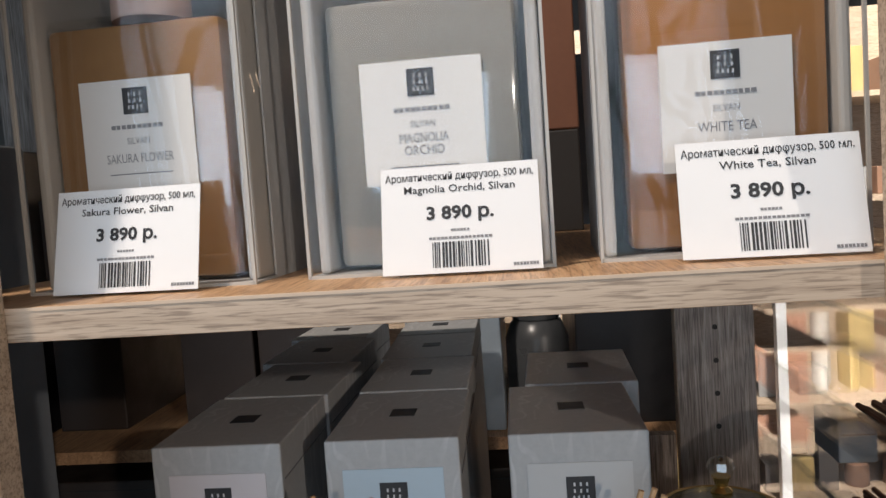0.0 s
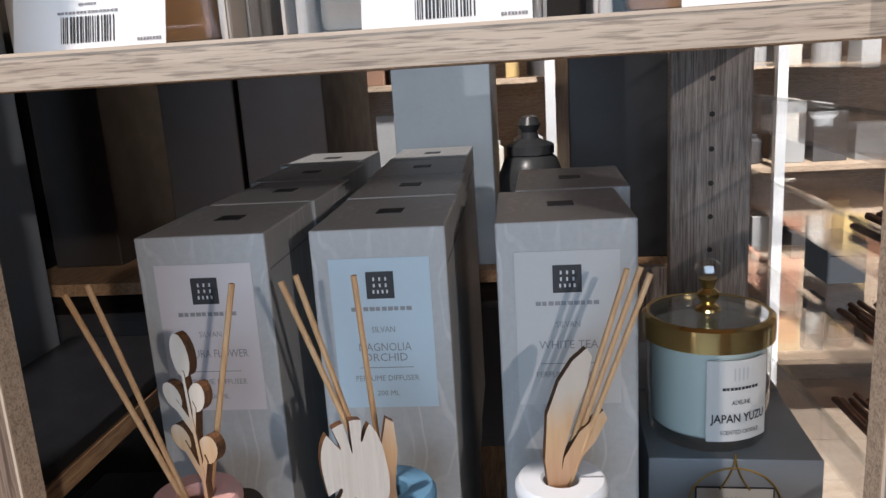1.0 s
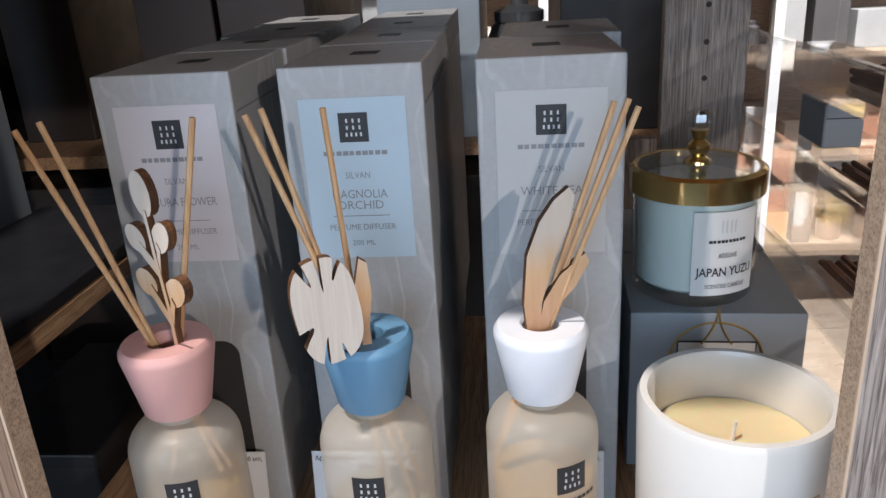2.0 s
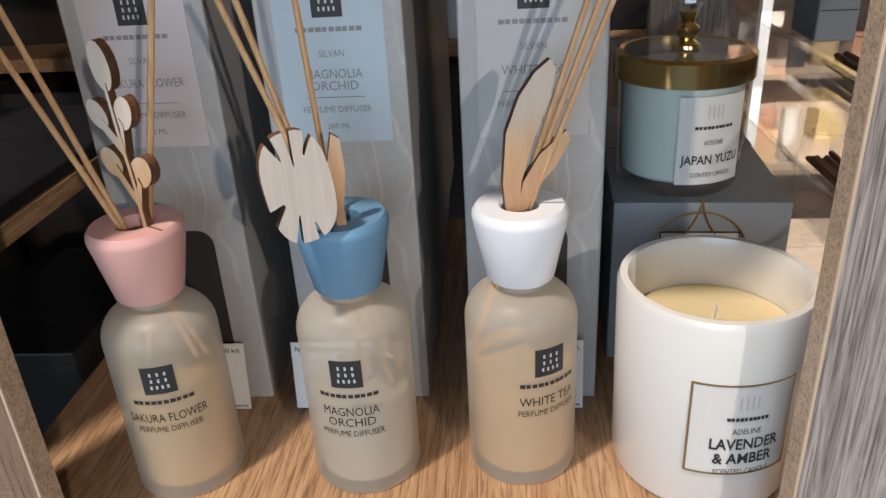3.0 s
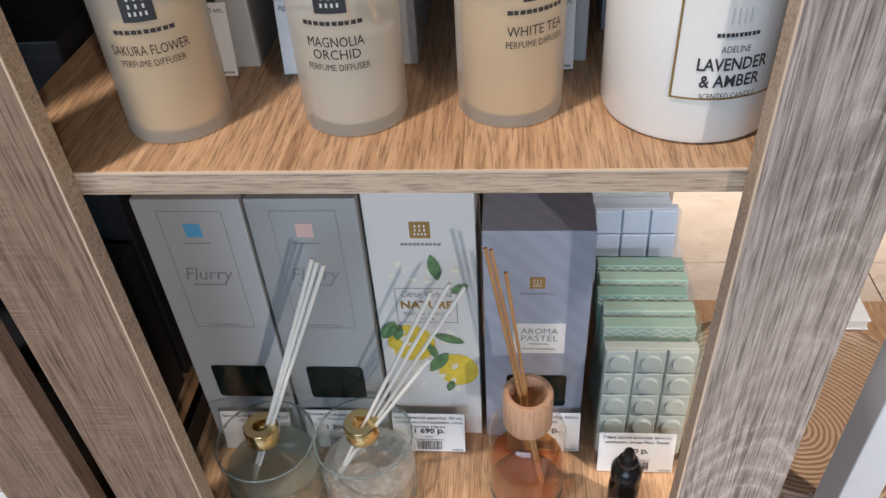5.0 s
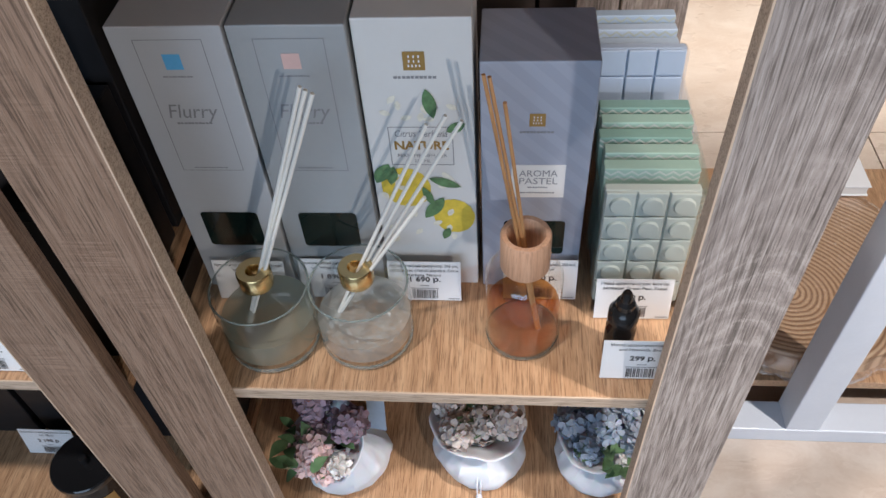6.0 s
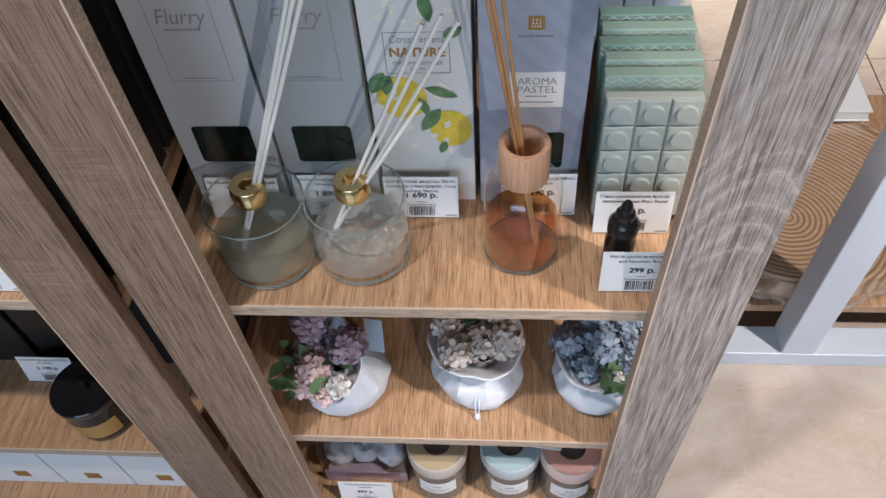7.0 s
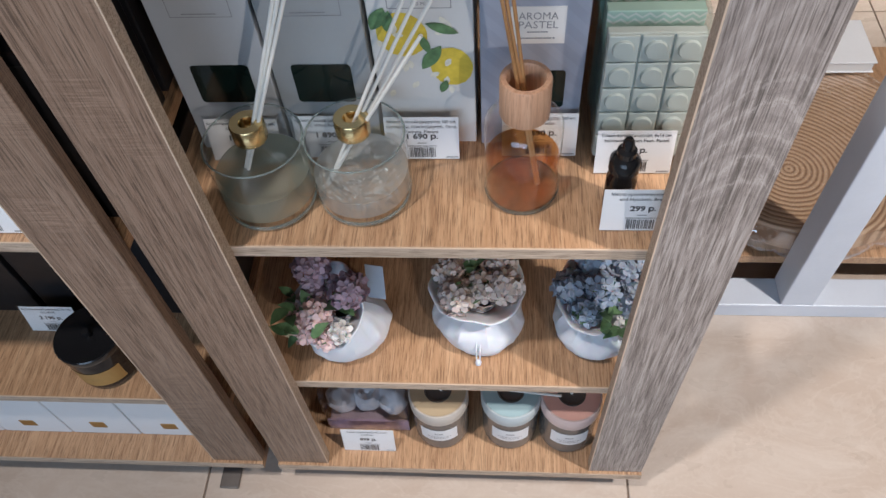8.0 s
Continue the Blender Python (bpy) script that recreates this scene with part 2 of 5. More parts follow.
# ---- mesh helpers ----


def box(bm, x0, x1, y0, y1, z0, z1, bev=0.0):
    vs = bmesh.ops.create_cube(bm, size=1)["verts"]
    for v in vs:
        v.co = Vector((x0 + (v.co.x + 0.5) * (x1 - x0), y0 + (v.co.y + 0.5) * (y1 - y0), z0 + (v.co.z + 0.5) * (z1 - z0)))
    if bev:
        es = list({e for v in vs for e in v.link_edges})
        bmesh.ops.bevel(bm, geom=es, offset=bev, segments=2, affect="EDGES", profile=0.5)
    return bm


def lathe(bm, prof, seg=40, cx=0, cy=0, closed=True):
    """Turns (r, z) pairs round the z axis."""
    rings = []
    for r, z in prof:
        if r < 1e-6:
            rings.append([bm.verts.new((cx, cy, z))])
        else:
            rings.append([bm.verts.new((cx + r * math.cos(2 * math.pi * i / seg), cy + r * math.sin(2 * math.pi * i / seg), z)) for i in range(seg)])
    for a, b in zip(rings, rings[1:]):
        for i in range(seg):
            j = (i + 1) % seg
            if len(a) == 1 and len(b) == 1:
                continue
            if len(a) == 1:
                bm.faces.new((a[0], b[j], b[i]))
            elif len(b) == 1:
                bm.faces.new((a[i], a[j], b[0]))
            else:
                bm.faces.new((a[i], a[j], b[j], b[i]))
    return bm


def rod(bm, a, b, r0, r1=None, seg=8):
    a, b = Vector(a), Vector(b)
    r1 = r0 if r1 is None else r1
    q = (b - a).to_track_quat("Z", "Y").to_matrix()
    ra = [bm.verts.new(a + q @ Vector((r0 * math.cos(6.2832 * i / seg), r0 * math.sin(6.2832 * i / seg), 0))) for i in range(seg)]
    rb = [bm.verts.new(b + q @ Vector((r1 * math.cos(6.2832 * i / seg), r1 * math.sin(6.2832 * i / seg), 0))) for i in range(seg)]
    for i in range(seg):
        j = (i + 1) % seg
        bm.faces.new((ra[i], ra[j], rb[j], rb[i]))
    bm.faces.new(ra[::-1])
    bm.faces.new(rb)
    return bm


def quad(bm, x0, x1, z0, z1, y=-0.0004):
    bm.faces.new([bm.verts.new((x, y, z)) for x, z in ((x0, z0), (x1, z0), (x1, z1), (x0, z1))])
    return bm


def text(bm, s, size, cx, cz, y=-0.0004, bold=0.0, wide=0.0, shear=0.0):
    """Lettering that stands in the xz plane and faces -y, centred on cx."""
    cu = bpy.data.curves.new("lettering", "FONT")
    # the built-in font cannot fill its own ф, so its twin φ stands in
    cu.body, cu.size, cu.align_x, cu.align_y, cu.resolution_u, cu.fill_mode = s.replace("ф", "φ"), size, "CENTER", "CENTER", 2, "BOTH"
    cu.offset, cu.shear = bold, shear
    cu.space_character = 1.0
    ob = bpy.data.objects.new("lettering", cu)
    scene.collection.objects.link(ob)
    me = bpy.data.meshes.new_from_object(ob.evaluated_get(bpy.context.evaluated_depsgraph_get()))
    bpy.data.objects.remove(ob)
    bpy.data.curves.remove(cu)
    xs = [v.co.x for v in me.vertices] or [0, 1]
    k = 1.0 if not wide else wide / max(1e-6, max(xs) - min(xs))
    vs = [bm.verts.new((cx + v.co.x * k, y, cz + v.co.y)) for v in me.vertices]
    for p in me.polygons:
        try:
            bm.faces.new([vs[i] for i in p.vertices])
        except ValueError:
            pass
    bpy.data.meshes.remove(me)
    return bm


def bend(bm, r, y0=0.0):
    """Wraps what was drawn on the xz plane round a cylinder of radius r about the z axis."""
    for v in bm.verts:
        a, rr = v.co.x / r, r - v.co.y
        v.co.x, v.co.y = rr * math.sin(a), -rr * math.cos(a)
    return bm


def move(bm, m):
    bmesh.ops.transform(bm, matrix=m, verts=bm.verts)
    return bm


def part(name, bm, material, parent=None, label="", smooth=False, at=None):
    me = bpy.data.meshes.new(name)
    bmesh.ops.recalc_face_normals(bm, faces=bm.faces) if smooth else None
    bm.to_mesh(me)
    bm.free()
    for mt in material if isinstance(material, (list, tuple)) else [material]:
        me.materials.append(mt)
    if smooth:
        me.polygons.foreach_set("use_smooth", [True] * len(me.polygons))
        me.set_sharp_from_angle(angle=radians(38))
    ob = new(name, me)
    if parent is not None:
        ob.parent = parent
    if at is not None:
        ob.matrix_basis = at
    if label:
        ob["label"] = label
    return ob


def thing(name, m, label, category, group="", kind=""):
    ob = new(name)
    ob.empty_display_size = 0.02
    ob.matrix_basis = m
    return tagged(ob, label, category, group, kind)


def B():
    return bmesh.new()


def emblem(bm, cx, cz, s, y=-0.0008):
    """Three rows of plain pale bars, as on the makers' square."""
    for r, k, w in ((0.25, 3, 0.23), (0.0, 3, 0.23), (-0.25, 4, 0.175)):
        for i in range(k):
            x, z = cx + (i - (k - 1) / 2) * w * s, cz + r * s
            quad(bm, x - 0.035 * s, x + 0.035 * s, z - 0.07 * s, z + 0.07 * s, y)
    return bm


def word_bar(bm, cx, cz, w, h, n=10, y=-0.0004):
    """A maker's name or unreadable print as a row of plain bars."""
    step = w / n
    for i in range(n):
        x = cx - w / 2 + i * step
        k = (0.86, 0.70, 0.80)[i % 3]
        quad(bm, x, x + step * k, cz - h * 0.36, cz + h * 0.36, y)
    return bm


def rounded(x0, x1, z0, z1, rad, y=-0.0008):
    """A flat panel with rounded corners."""
    bm, rim = B(), []
    for cx, cz, a0 in ((x1 - rad, z1 - rad, 0), (x0 + rad, z1 - rad, 90), (x0 + rad, z0 + rad, 180), (x1 - rad, z0 + rad, 270)):
        for k in range(6):
            a = radians(a0 + 18 * k)
            rim.append(bm.verts.new((cx + rad * math.cos(a), y, cz + rad * math.sin(a))))
    bm.faces.new(rim)
    return bm


# ---- structure ----
ZA, ZB, ZC, ZD, ZE = 1.428, 1.0192, 0.606, 0.321, 0.079
floor = tagged(part("floor", box(B(), -4, 4, -3.6, 4.6, -0.06, -0.004), GROUT), "beige ceramic tile floor of the shop", "floor", kind="structure")
for nm, b6 in (("wall_north", (-4, 4, 4.6, 4.75, -0.06, 3.0)), ("wall_west", (-4.15, -4, -3.75, 4.75, -0.06, 3.0)), ("wall_east", (4, 4.15, -3.75, 4.75, -0.06, 3.0))):
    tagged(part(nm, box(B(), *b6), WALL), "unseen shop wall, dark to cut bounced light", "wall", kind="structure")
bm = B()
for b6 in ((-4, 4, -3.75, -3.6, -0.06, 0.7), (-4, 4, -3.75, -3.6, 2.6, 3.0), (-4, -2.1, -3.75, -3.6, 0.7, 2.6), (0.7, 4, -3.75, -3.6, 0.7, 2.6)):
    box(bm, *b6)
tagged(part("wall_south", bm, WALL), "unseen dark shop wall with a wide window opening", "wall", kind="structure")
tagged(part("ceiling", box(B(), -4.15, 4.15, -3.75, 4.75, 3.0, 3.1), CEIL), "unseen ceiling over the shop, dark to cut bounced light", "ceiling", kind="structure")

# ---- oak display racks ----


def rack(x0, x1, shelves, right_mat, left_mat, label, rear=(False, True), posts_top=1.9, depth=0.43):
    """Shelves behind four upright planks; x0 and x1 are the outer faces."""
    r = thing("display_rack", pose(0, 0, 0), label, "shelf rack", "oak display racks")
    pw, th = 0.074, 0.0162
    for y0 in (-th, depth):
        for a, mt, stands in ((x0, left_mat, rear[0]), (x1 - pw, right_mat, rear[1])):
            if y0 > 0 and not stands:
                continue
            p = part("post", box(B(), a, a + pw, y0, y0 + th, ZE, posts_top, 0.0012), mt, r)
            inner = a + pw if a == x0 else a
            part("edge_band", box(B(), inner - 0.0004, inner + 0.0004, y0 + 0.0008, y0 + th - 0.0008, ZE, posts_top), OAK_EDGE, p)
            if y0 < 0:
                k = 0.0008 if a == x0 else -0.0008
                part("pale_edge_highlight", box(B(), min(inner - k, inner + k * 0.6), max(inner - k, inner + k * 0.6), y0 - 0.0004, y0 + 0.0008, ZE, posts_top), EDGE_HIGHLIGHT, p, "pale laminate edge strip with its highlight in the colour")
            if y0 > 0:
                hole = None
                for k in range(12):
                    z = 1.289 - (k - 4) * 0.0325
                    if hole is None:
                        hole = rod(B(), (0, -0.0006, 0), (0, 0.001, 0), 0.0026, None, 10)
                        hole = part("pin_hole", hole, DARK, p, "", False, pose(a + 0.037, y0, z)).data
                    else:
                        o = new("pin_hole", hole)
                        o.parent, o.matrix_basis = p, pose(a + 0.037, y0, z)
    for z in shelves:
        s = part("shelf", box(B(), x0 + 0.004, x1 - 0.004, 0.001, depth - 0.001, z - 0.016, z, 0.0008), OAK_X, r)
        part("edge_band", box(B(), x0 + 0.004, x1 - 0.004, 0.0, 0.0011, z - 0.0155, z - 0.0005), OAK_EDGE, s, "greyish oak edge strip")
        part("pale_edge_highlight", box(B(), x0 + 0.004, x1 - 0.004, -0.0004, 0.0009, z - 0.0016, z - 0.0001), EDGE_HIGHLIGHT, s, "pale laminate edge strip with its highlight in the colour")
    s = part("base_board", box(B(), x0, x1, -th - 0.004, depth + th, ZE - 0.016, ZE, 0.0008), OAK_X, r)
    part("edge_band", box(B(), x0, x1, -th - 0.0052, -th - 0.0041, ZE - 0.0155, ZE - 0.0005), OAK_EDGE, s)
    # unseen support, coloured dark for the shadow gap below the base board
    part("shadow_gap_block", box(B(), x0 + 0.02, x1 - 0.02, 0.02, depth - 0.02, 0.0, ZE - 0.016), DARK, r, "dark block filling the shadow gap under the base board")
    return r


rack(-0.263, 0.263, (ZA, ZB, ZC, ZD), OAK_COOL_LIT, OAK_WARM_LIT, "open oak-veneer display rack with five laden shelves")
rack(-0.286 - 0.526, -0.286, (1.143, 0.609, 0.256), OAK_WARM_LIT, OAK_WARM_LIT, "neighbouring oak-veneer display rack beside a narrow gap", (True, False))

# ---- price tags ----


def price_tag(m, w, h, lines, price, tilt=0.0):
    """lines: the rows of small print; price: the big figure."""
    t = thing("price_tag", m @ pose(0, 0, 0, -tilt), "white printed price tag in a clear plastic holder", "price tag", "price tags")
    c = part("card", box(B(), -w / 2, w / 2, 0, 0.0006, 0.001, h), PAPER, t)
    ink = B()
    z = h * 0.90
    for s in lines:
        text(ink, s, h * 0.096, 0, z, -0.0003, 0.00005, min(w * 0.94, w * 0.0305 * len(s)))
        z -= h * 0.115
    text(ink, price, h * 0.165, 0, h * 0.56, -0.0003, 0.00028, w * 0.053 * len(price))
    part("lettering", ink, INK, c)
    bars = B()
    rng = random.Random(len(price) + len(lines[0]))
    x = -w * 0.18
    while x < w * 0.17:
        d = rng.choice((0.0004, 0.0007, 0.0011)) * w / 0.075
        quad(bars, x, x + d, h * 0.07, h * 0.30, -0.0003)
        x += d + rng.choice((0.0004, 0.0006, 0.001)) * w / 0.075
    part("barcode", bars, INK, c)
    bars = B()
    word_bar(bars, 0, h * 0.405, w * 0.12, h * 0.03, 6, -0.0003)
    word_bar(bars, 0, h * 0.335, w * 0.40, h * 0.032, 16, -0.0003)
    word_bar(bars, w * 0.40, h * 0.07, w * 0.16, h * 0.04, 8, -0.0003)
    part("small_print", bars, INK_GREY, c)
    f = B()
    quad(f, -w / 2 - 0.001, w / 2 + 0.001, 0.0, h + 0.002, -0.0010)
    f.faces.new([f.verts.new(p) for p in ((-w / 2 - 0.001, -0.001, 0.0002), (w / 2 + 0.001, -0.001, 0.0002), (w / 2 + 0.001, 0.022, 0.0002 + 0.022 * math.tan(radians(tilt))), (-w / 2 - 0.001, 0.022, 0.0002 + 0.022 * math.tan(radians(tilt))))])
    part("holder", f, ACRYLIC, t, "clear plastic holder")
    return t


A_TAGS = ((-0.147, 0.028, 0.075, 0.0525, 3, ("Ароматический диффузор, 500 мл,", "Sakura Flower, Silvan")),
          (0.016, 0.030, 0.075, 0.0525, 2, ("Ароматический диффузор, 500 мл,", "Magnolia Orchid, Silvan")),
          (0.154, 0.022, 0.078, 0.0545, 5, ("Ароматический диффузор, 500 мл,", "White Tea, Silvan")))
for x, y, w, h, yaw, ln in A_TAGS:
    price_tag(pose(x, y, ZA + 0.0005, 0, 0, -yaw), w, h, ln, "3 890 р.", 14)

# ---- top shelf: large diffusers in window boxes ----
BOX_GREY = patterned("box_card_grey", (0.38, 0.38, 0.378), (0.60, 0.60, 0.595), 24)
CARD_INNER = plain("card_pale", (0.46, 0.44, 0.41), 0.6, var=0.05)
LABEL_PAPER = plain("label_cream", (0.70, 0.68, 0.65), 0.5, var=0.03)


def liquid(name, col, rough=0.12, trans=0.0):
    return plain(name, col, rough, trans=trans, var=0.14, blot=7, bmp=0.0, coat=0.5)


def gift_box(x, yaw, words, col, liquid_label, slide, lz=0.044):
    w, d, h = 0.121, 0.12, 0.26
    t = thing("diffuser_box", pose(x, 0.048, ZA, 0, 0, yaw), f"grey carton with a clear window holding {liquid_label} diffuser bottle", "gift box", "window boxes on the top shelf")
    c = B()
    e = 0.0012
    part("back_panel", box(c, -w / 2, w / 2, d - e, d, 0, h), BOX_GREY, t)
    for nm, b6 in (("bottom_panel", (-w / 2, w / 2, 0.0, d - e, 0, e)), ("top_panel", (-w / 2, w / 2, 0.0, d - e, h - e, h)), ("side_panel", (w / 2 - e, w / 2, 0.030, d - e, e, h - e)), ("side_panel", (-w / 2, -w / 2 + e, 0.030, d - e, e, h - e))):
        part(nm, box(B(), *b6), BOX_GREY, t)
    f = B()
    quad(f, -w / 2, w / 2, 0.0, h, -0.0004)
    part("front_window", f, FILM, t, "clear wrinkled plastic window")
    for s in (-1, 1):
        f = B()
        f.faces.new([f.verts.new((s * (w / 2 - 0.0003), y, z)) for y, z in ((0, e), (0.030, e), (0.030, h - e), (0, h - e))])
        part("side_window", f, FILM, t, "clear plastic window")
    for s in (-1, 1):
        a = s * (w / 2 - 0.002)
        part("insert", box(B(), min(a, a - s * 0.006), max(a, a - s * 0.006), 0.010, 0.075, e, h - e, 0.002), CARD_INNER, t, "folded pale card insert")
    rim = B()
    for s in (-1, 1):
        a = s * w / 2
        box(rim, a - 0.0008, a + 0.0008, -0.0012, 0.0008, 0, h)
    box(rim, -w / 2, w / 2, -0.0012, 0.0008, 0, 0.0016)
    part("edge_strip", rim, CARD_INNER, t)
    b = part("bottle", box(B(), -0.0485, 0.0485, 0.018, 0.066, 0.003, 0.138, 0.0045), liquid("liquid_" + words[-1].lower(), col), t, liquid_label + " liquid in square glass", True, pose(slide, 0, 0))
    part("shell", box(B(), -0.0500, 0.0500, 0.0168, 0.0672, 0.002, 0.144, 0.0065), GLASS, b, "clear glass", True)
    part("collar", lathe(B(), [(0, 0.142), (0.021, 0.142), (0.021, 0.172), (0, 0.172)], 32, 0, 0.042), plain("collar_" + words[-1].lower(), (0.55, 0.38, 0.32), 0.4), b, "pale pink collar", True)
    lw, lh = 0.062, 0.062
    lb = part("label", box(B(), -lw / 2, lw / 2, 0.0158, 0.0166, lz, lz + lh), LABEL_PAPER, b)
    sq = box(B(), -0.0068, 0.0068, 0.0154, 0.0158, lz + lh - 0.018, lz + lh - 0.0044)
    part("emblem", sq, INK, lb)
    em = emblem(B(), 0, lz + lh - 0.0112, 0.0135, 0.0152)
    part("emblem_bars", em, INK_PALE, lb)
    ink = B()
    word_bar(ink, 0, lz + lh - 0.0245, 0.029, 0.003, 10, 0.0155)
    text(ink, "SILVAN", 0.0048, 0, lz + lh - 0.032, 0.0155, 0, 0.0125)
    z = lz + lh - (0.041 if len(words) == 1 else 0.039)
    for s in words:
        text(ink, s, 0.0068, 0, z, 0.0155, 0, 0.0024 * len(s) + 0.006)
        z -= 0.0062
    quad(ink, -0.0175, 0.0175, z - 0.002, z - 0.0014, 0.0155)
    part("lettering", ink, INK_GREY, lb)
    return t


gift_box(-0.148, -3, ("SAKURA FLOWER",), (0.31, 0.170, 0.08), "an amber", -0.003, 0.0465)
gift_box(-0.001, -3, ("MAGNOLIA", "ORCHID"), (0.28, 0.255, 0.22), "a pale grey", -0.001)
gift_box(0.143, -3, ("WHITE TEA",), (0.37, 0.175, 0.07), "an orange-brown", 0.003, 0.0405)


t = thing("stock_carton", pose(0.073, 0.33, ZA), "small terracotta and black carton at the back of the shelf", "carton", "cartons in stock")
part("carton_body", box(B(), -0.026, 0.026, 0, 0.07, 0, 0.085, 0.0015), DARK, t)
part("carton_lid", box(B(), -0.0265, 0.0265, -0.0005, 0.0705, 0.0852, 0.20, 0.0015), plain("terracotta_card", (0.20, 0.085, 0.05), 0.5), t, "terracotta lid")

# ---- second shelf: tall cartons, frosted diffusers, candles ----


def tall_carton(m, words, tint, w=0.083, d=0.113, h=0.301):
    t = thing("diffuser_carton", m, "tall pale grey carton with leaf print and a printed front label", "carton", "tall diffuser cartons")
    part("carton_body", box(B(), -w / 2, w / 2, 0, d, 0, h, 0.0012), BOX_GREY, t)
    part("lid_seam", box(B(), w / 2 - 0.0002, w / 2 + 0.0006, 0.004, d - 0.003, h - 0.024, h - 0.0232), INK_GREY, t)
    sq = part("emblem", box(B(), -0.0085, 0.0085, d / 2 - 0.0085, d / 2 + 0.0085, h, h + 0.0004), INK, t)
    lw = 0.062
    lb = part("label", box(B(), -lw / 2, lw / 2, -0.0006, 0, h - 0.115, h - 0.018), plain("label_" + words[0].lower(), tint, 0.45, var=0.03), t)
    part("front_emblem", box(B(), -0.0085, 0.0085, -0.001, -0.0006, h - 0.0435, h - 0.0265), INK, lb)
    part("emblem_bars", emblem(B(), 0, h - 0.035, 0.016, -0.0013), INK_PALE, lb)
    ink = B()
    word_bar(ink, 0, h - 0.050, 0.038, 0.0036, 10, -0.0009)
    text(ink, "SILVAN", 0.0055, 0, h - 0.0635, -0.0009, 0, 0.0145)
    z = h - (0.0765 if len(words) == 1 else 0.0750)
    for s in words:
        text(ink, s, 0.0075, 0, z, -0.0009, 0, 0.0026 * len(s) + 0.012)
        z -= 0.0068
    quad(ink, -0.017, 0.017, h - 0.0885, h - 0.0880, -0.0009)
    text(ink, "PERFUME DIFFUSER", 0.0052, 0, h - 0.0955, -0.0009, 0, 0.040)
    text(ink, "200 ML", 0.0048, 0, h - 0.1055, -0.0009, 0, 0.014)
    part("lettering", ink, INK_GREY, lb)
    part("window", rounded(-0.021, 0.021, 0.030, 0.130, 0.010, -0.0004), DARK, t, "dark glossy window low on the front")
    return t


ROWS_B = (((-0.152, -0.150, -0.158, -0.165), ("SAKURA FLOWER",), (0.56, 0.52, 0.53), 4, (0, -2, -2, -3)),
          ((-0.0415, -0.043, -0.046, -0.049), ("MAGNOLIA", "ORCHID"), (0.43, 0.53, 0.60), 4, (0, 0, 1, 0)),
          ((0.071, 0.083), ("WHITE TEA",), (0.48, 0.48, 0.475), 2, (0, -2)))
for xs, words, tint, count, yaws in ROWS_B:
    first = tall_carton(pose(xs[0], 0.128, ZB, 0, 0, yaws[0]), words, tint)
    for k in range(1, count):
        copy_thing(first, pose(xs[k], 0.128 + 0.1165 * k, ZB, 0, 0, yaws[k]))


def frosted(name, col, veil=0.5):
    """Etched glass: a pale scattering skin that half shows what is behind."""
    m, t, n, l, b = nodes_of(name)
    v = coords(n, l)
    c = ramp(n, l, noise_tex(n, l, v, 18), [(0.3, tuple(x * 0.93 for x in col)), (0.7, col)])
    l.new(c, b.inputs["Base Color"])
    b.inputs["Roughness"].default_value = 0.38
    bump(n, l, b, noise_tex(n, l, v, 900, 2), 0.06, 0.0003)
    tr, tl, m1, m2 = n.new("ShaderNodeBsdfTransparent"), n.new("ShaderNodeBsdfTranslucent"), n.new("ShaderNodeMixShader"), n.new("ShaderNodeMixShader")
    l.new(c, tl.inputs[0])
    m1.inputs[0].default_value, m2.inputs[0].default_value = 0.45, veil
    l.new(b.outputs[0], m1.inputs[1])
    l.new(tl.outputs[0], m1.inputs[2])
    l.new(tr.outputs[0], m2.inputs[1])
    l.new(m1.outputs[0], m2.inputs[2])
    l.new(m2.outputs[0], n["Material Output"].inputs[0])
    return m


FROST = frosted("frosted_glass", (0.80, 0.74, 0.64), 0.57)


def reeds(parent, sticks, material, r=0.0016, label=""):
    for a, b in sticks:
        part("reed", rod(B(), a, b, r, r, 8), material, parent, label, True)


def plaque(parent, outlines, m, face=None, th=0.0042):
    """A laser-cut plywood shape: pale faces with scorched edges."""
    bm = B()
    for i, outline in enumerate(outlines):
        th += 0.0002
        f = bm.faces.new([bm.verts.new((x, i * 0.00012, z)) for x, z in outline])
        for g in bmesh.ops.extrude_face_region(bm, geom=[f])["geom"]:
            if isinstance(g, bmesh.types.BMVert):
                g.co.y += th
    bmesh.ops.recalc_face_normals(bm, faces=bm.faces)
    for f in bm.faces:
        f.material_index = 1 if abs(f.normal.y) < 0.5 else 0
    move(bm, m)
    return part("wooden_ornament", bm, [face or PLY, SCORCH], parent, "laser-cut plywood ornament with scorched edges")


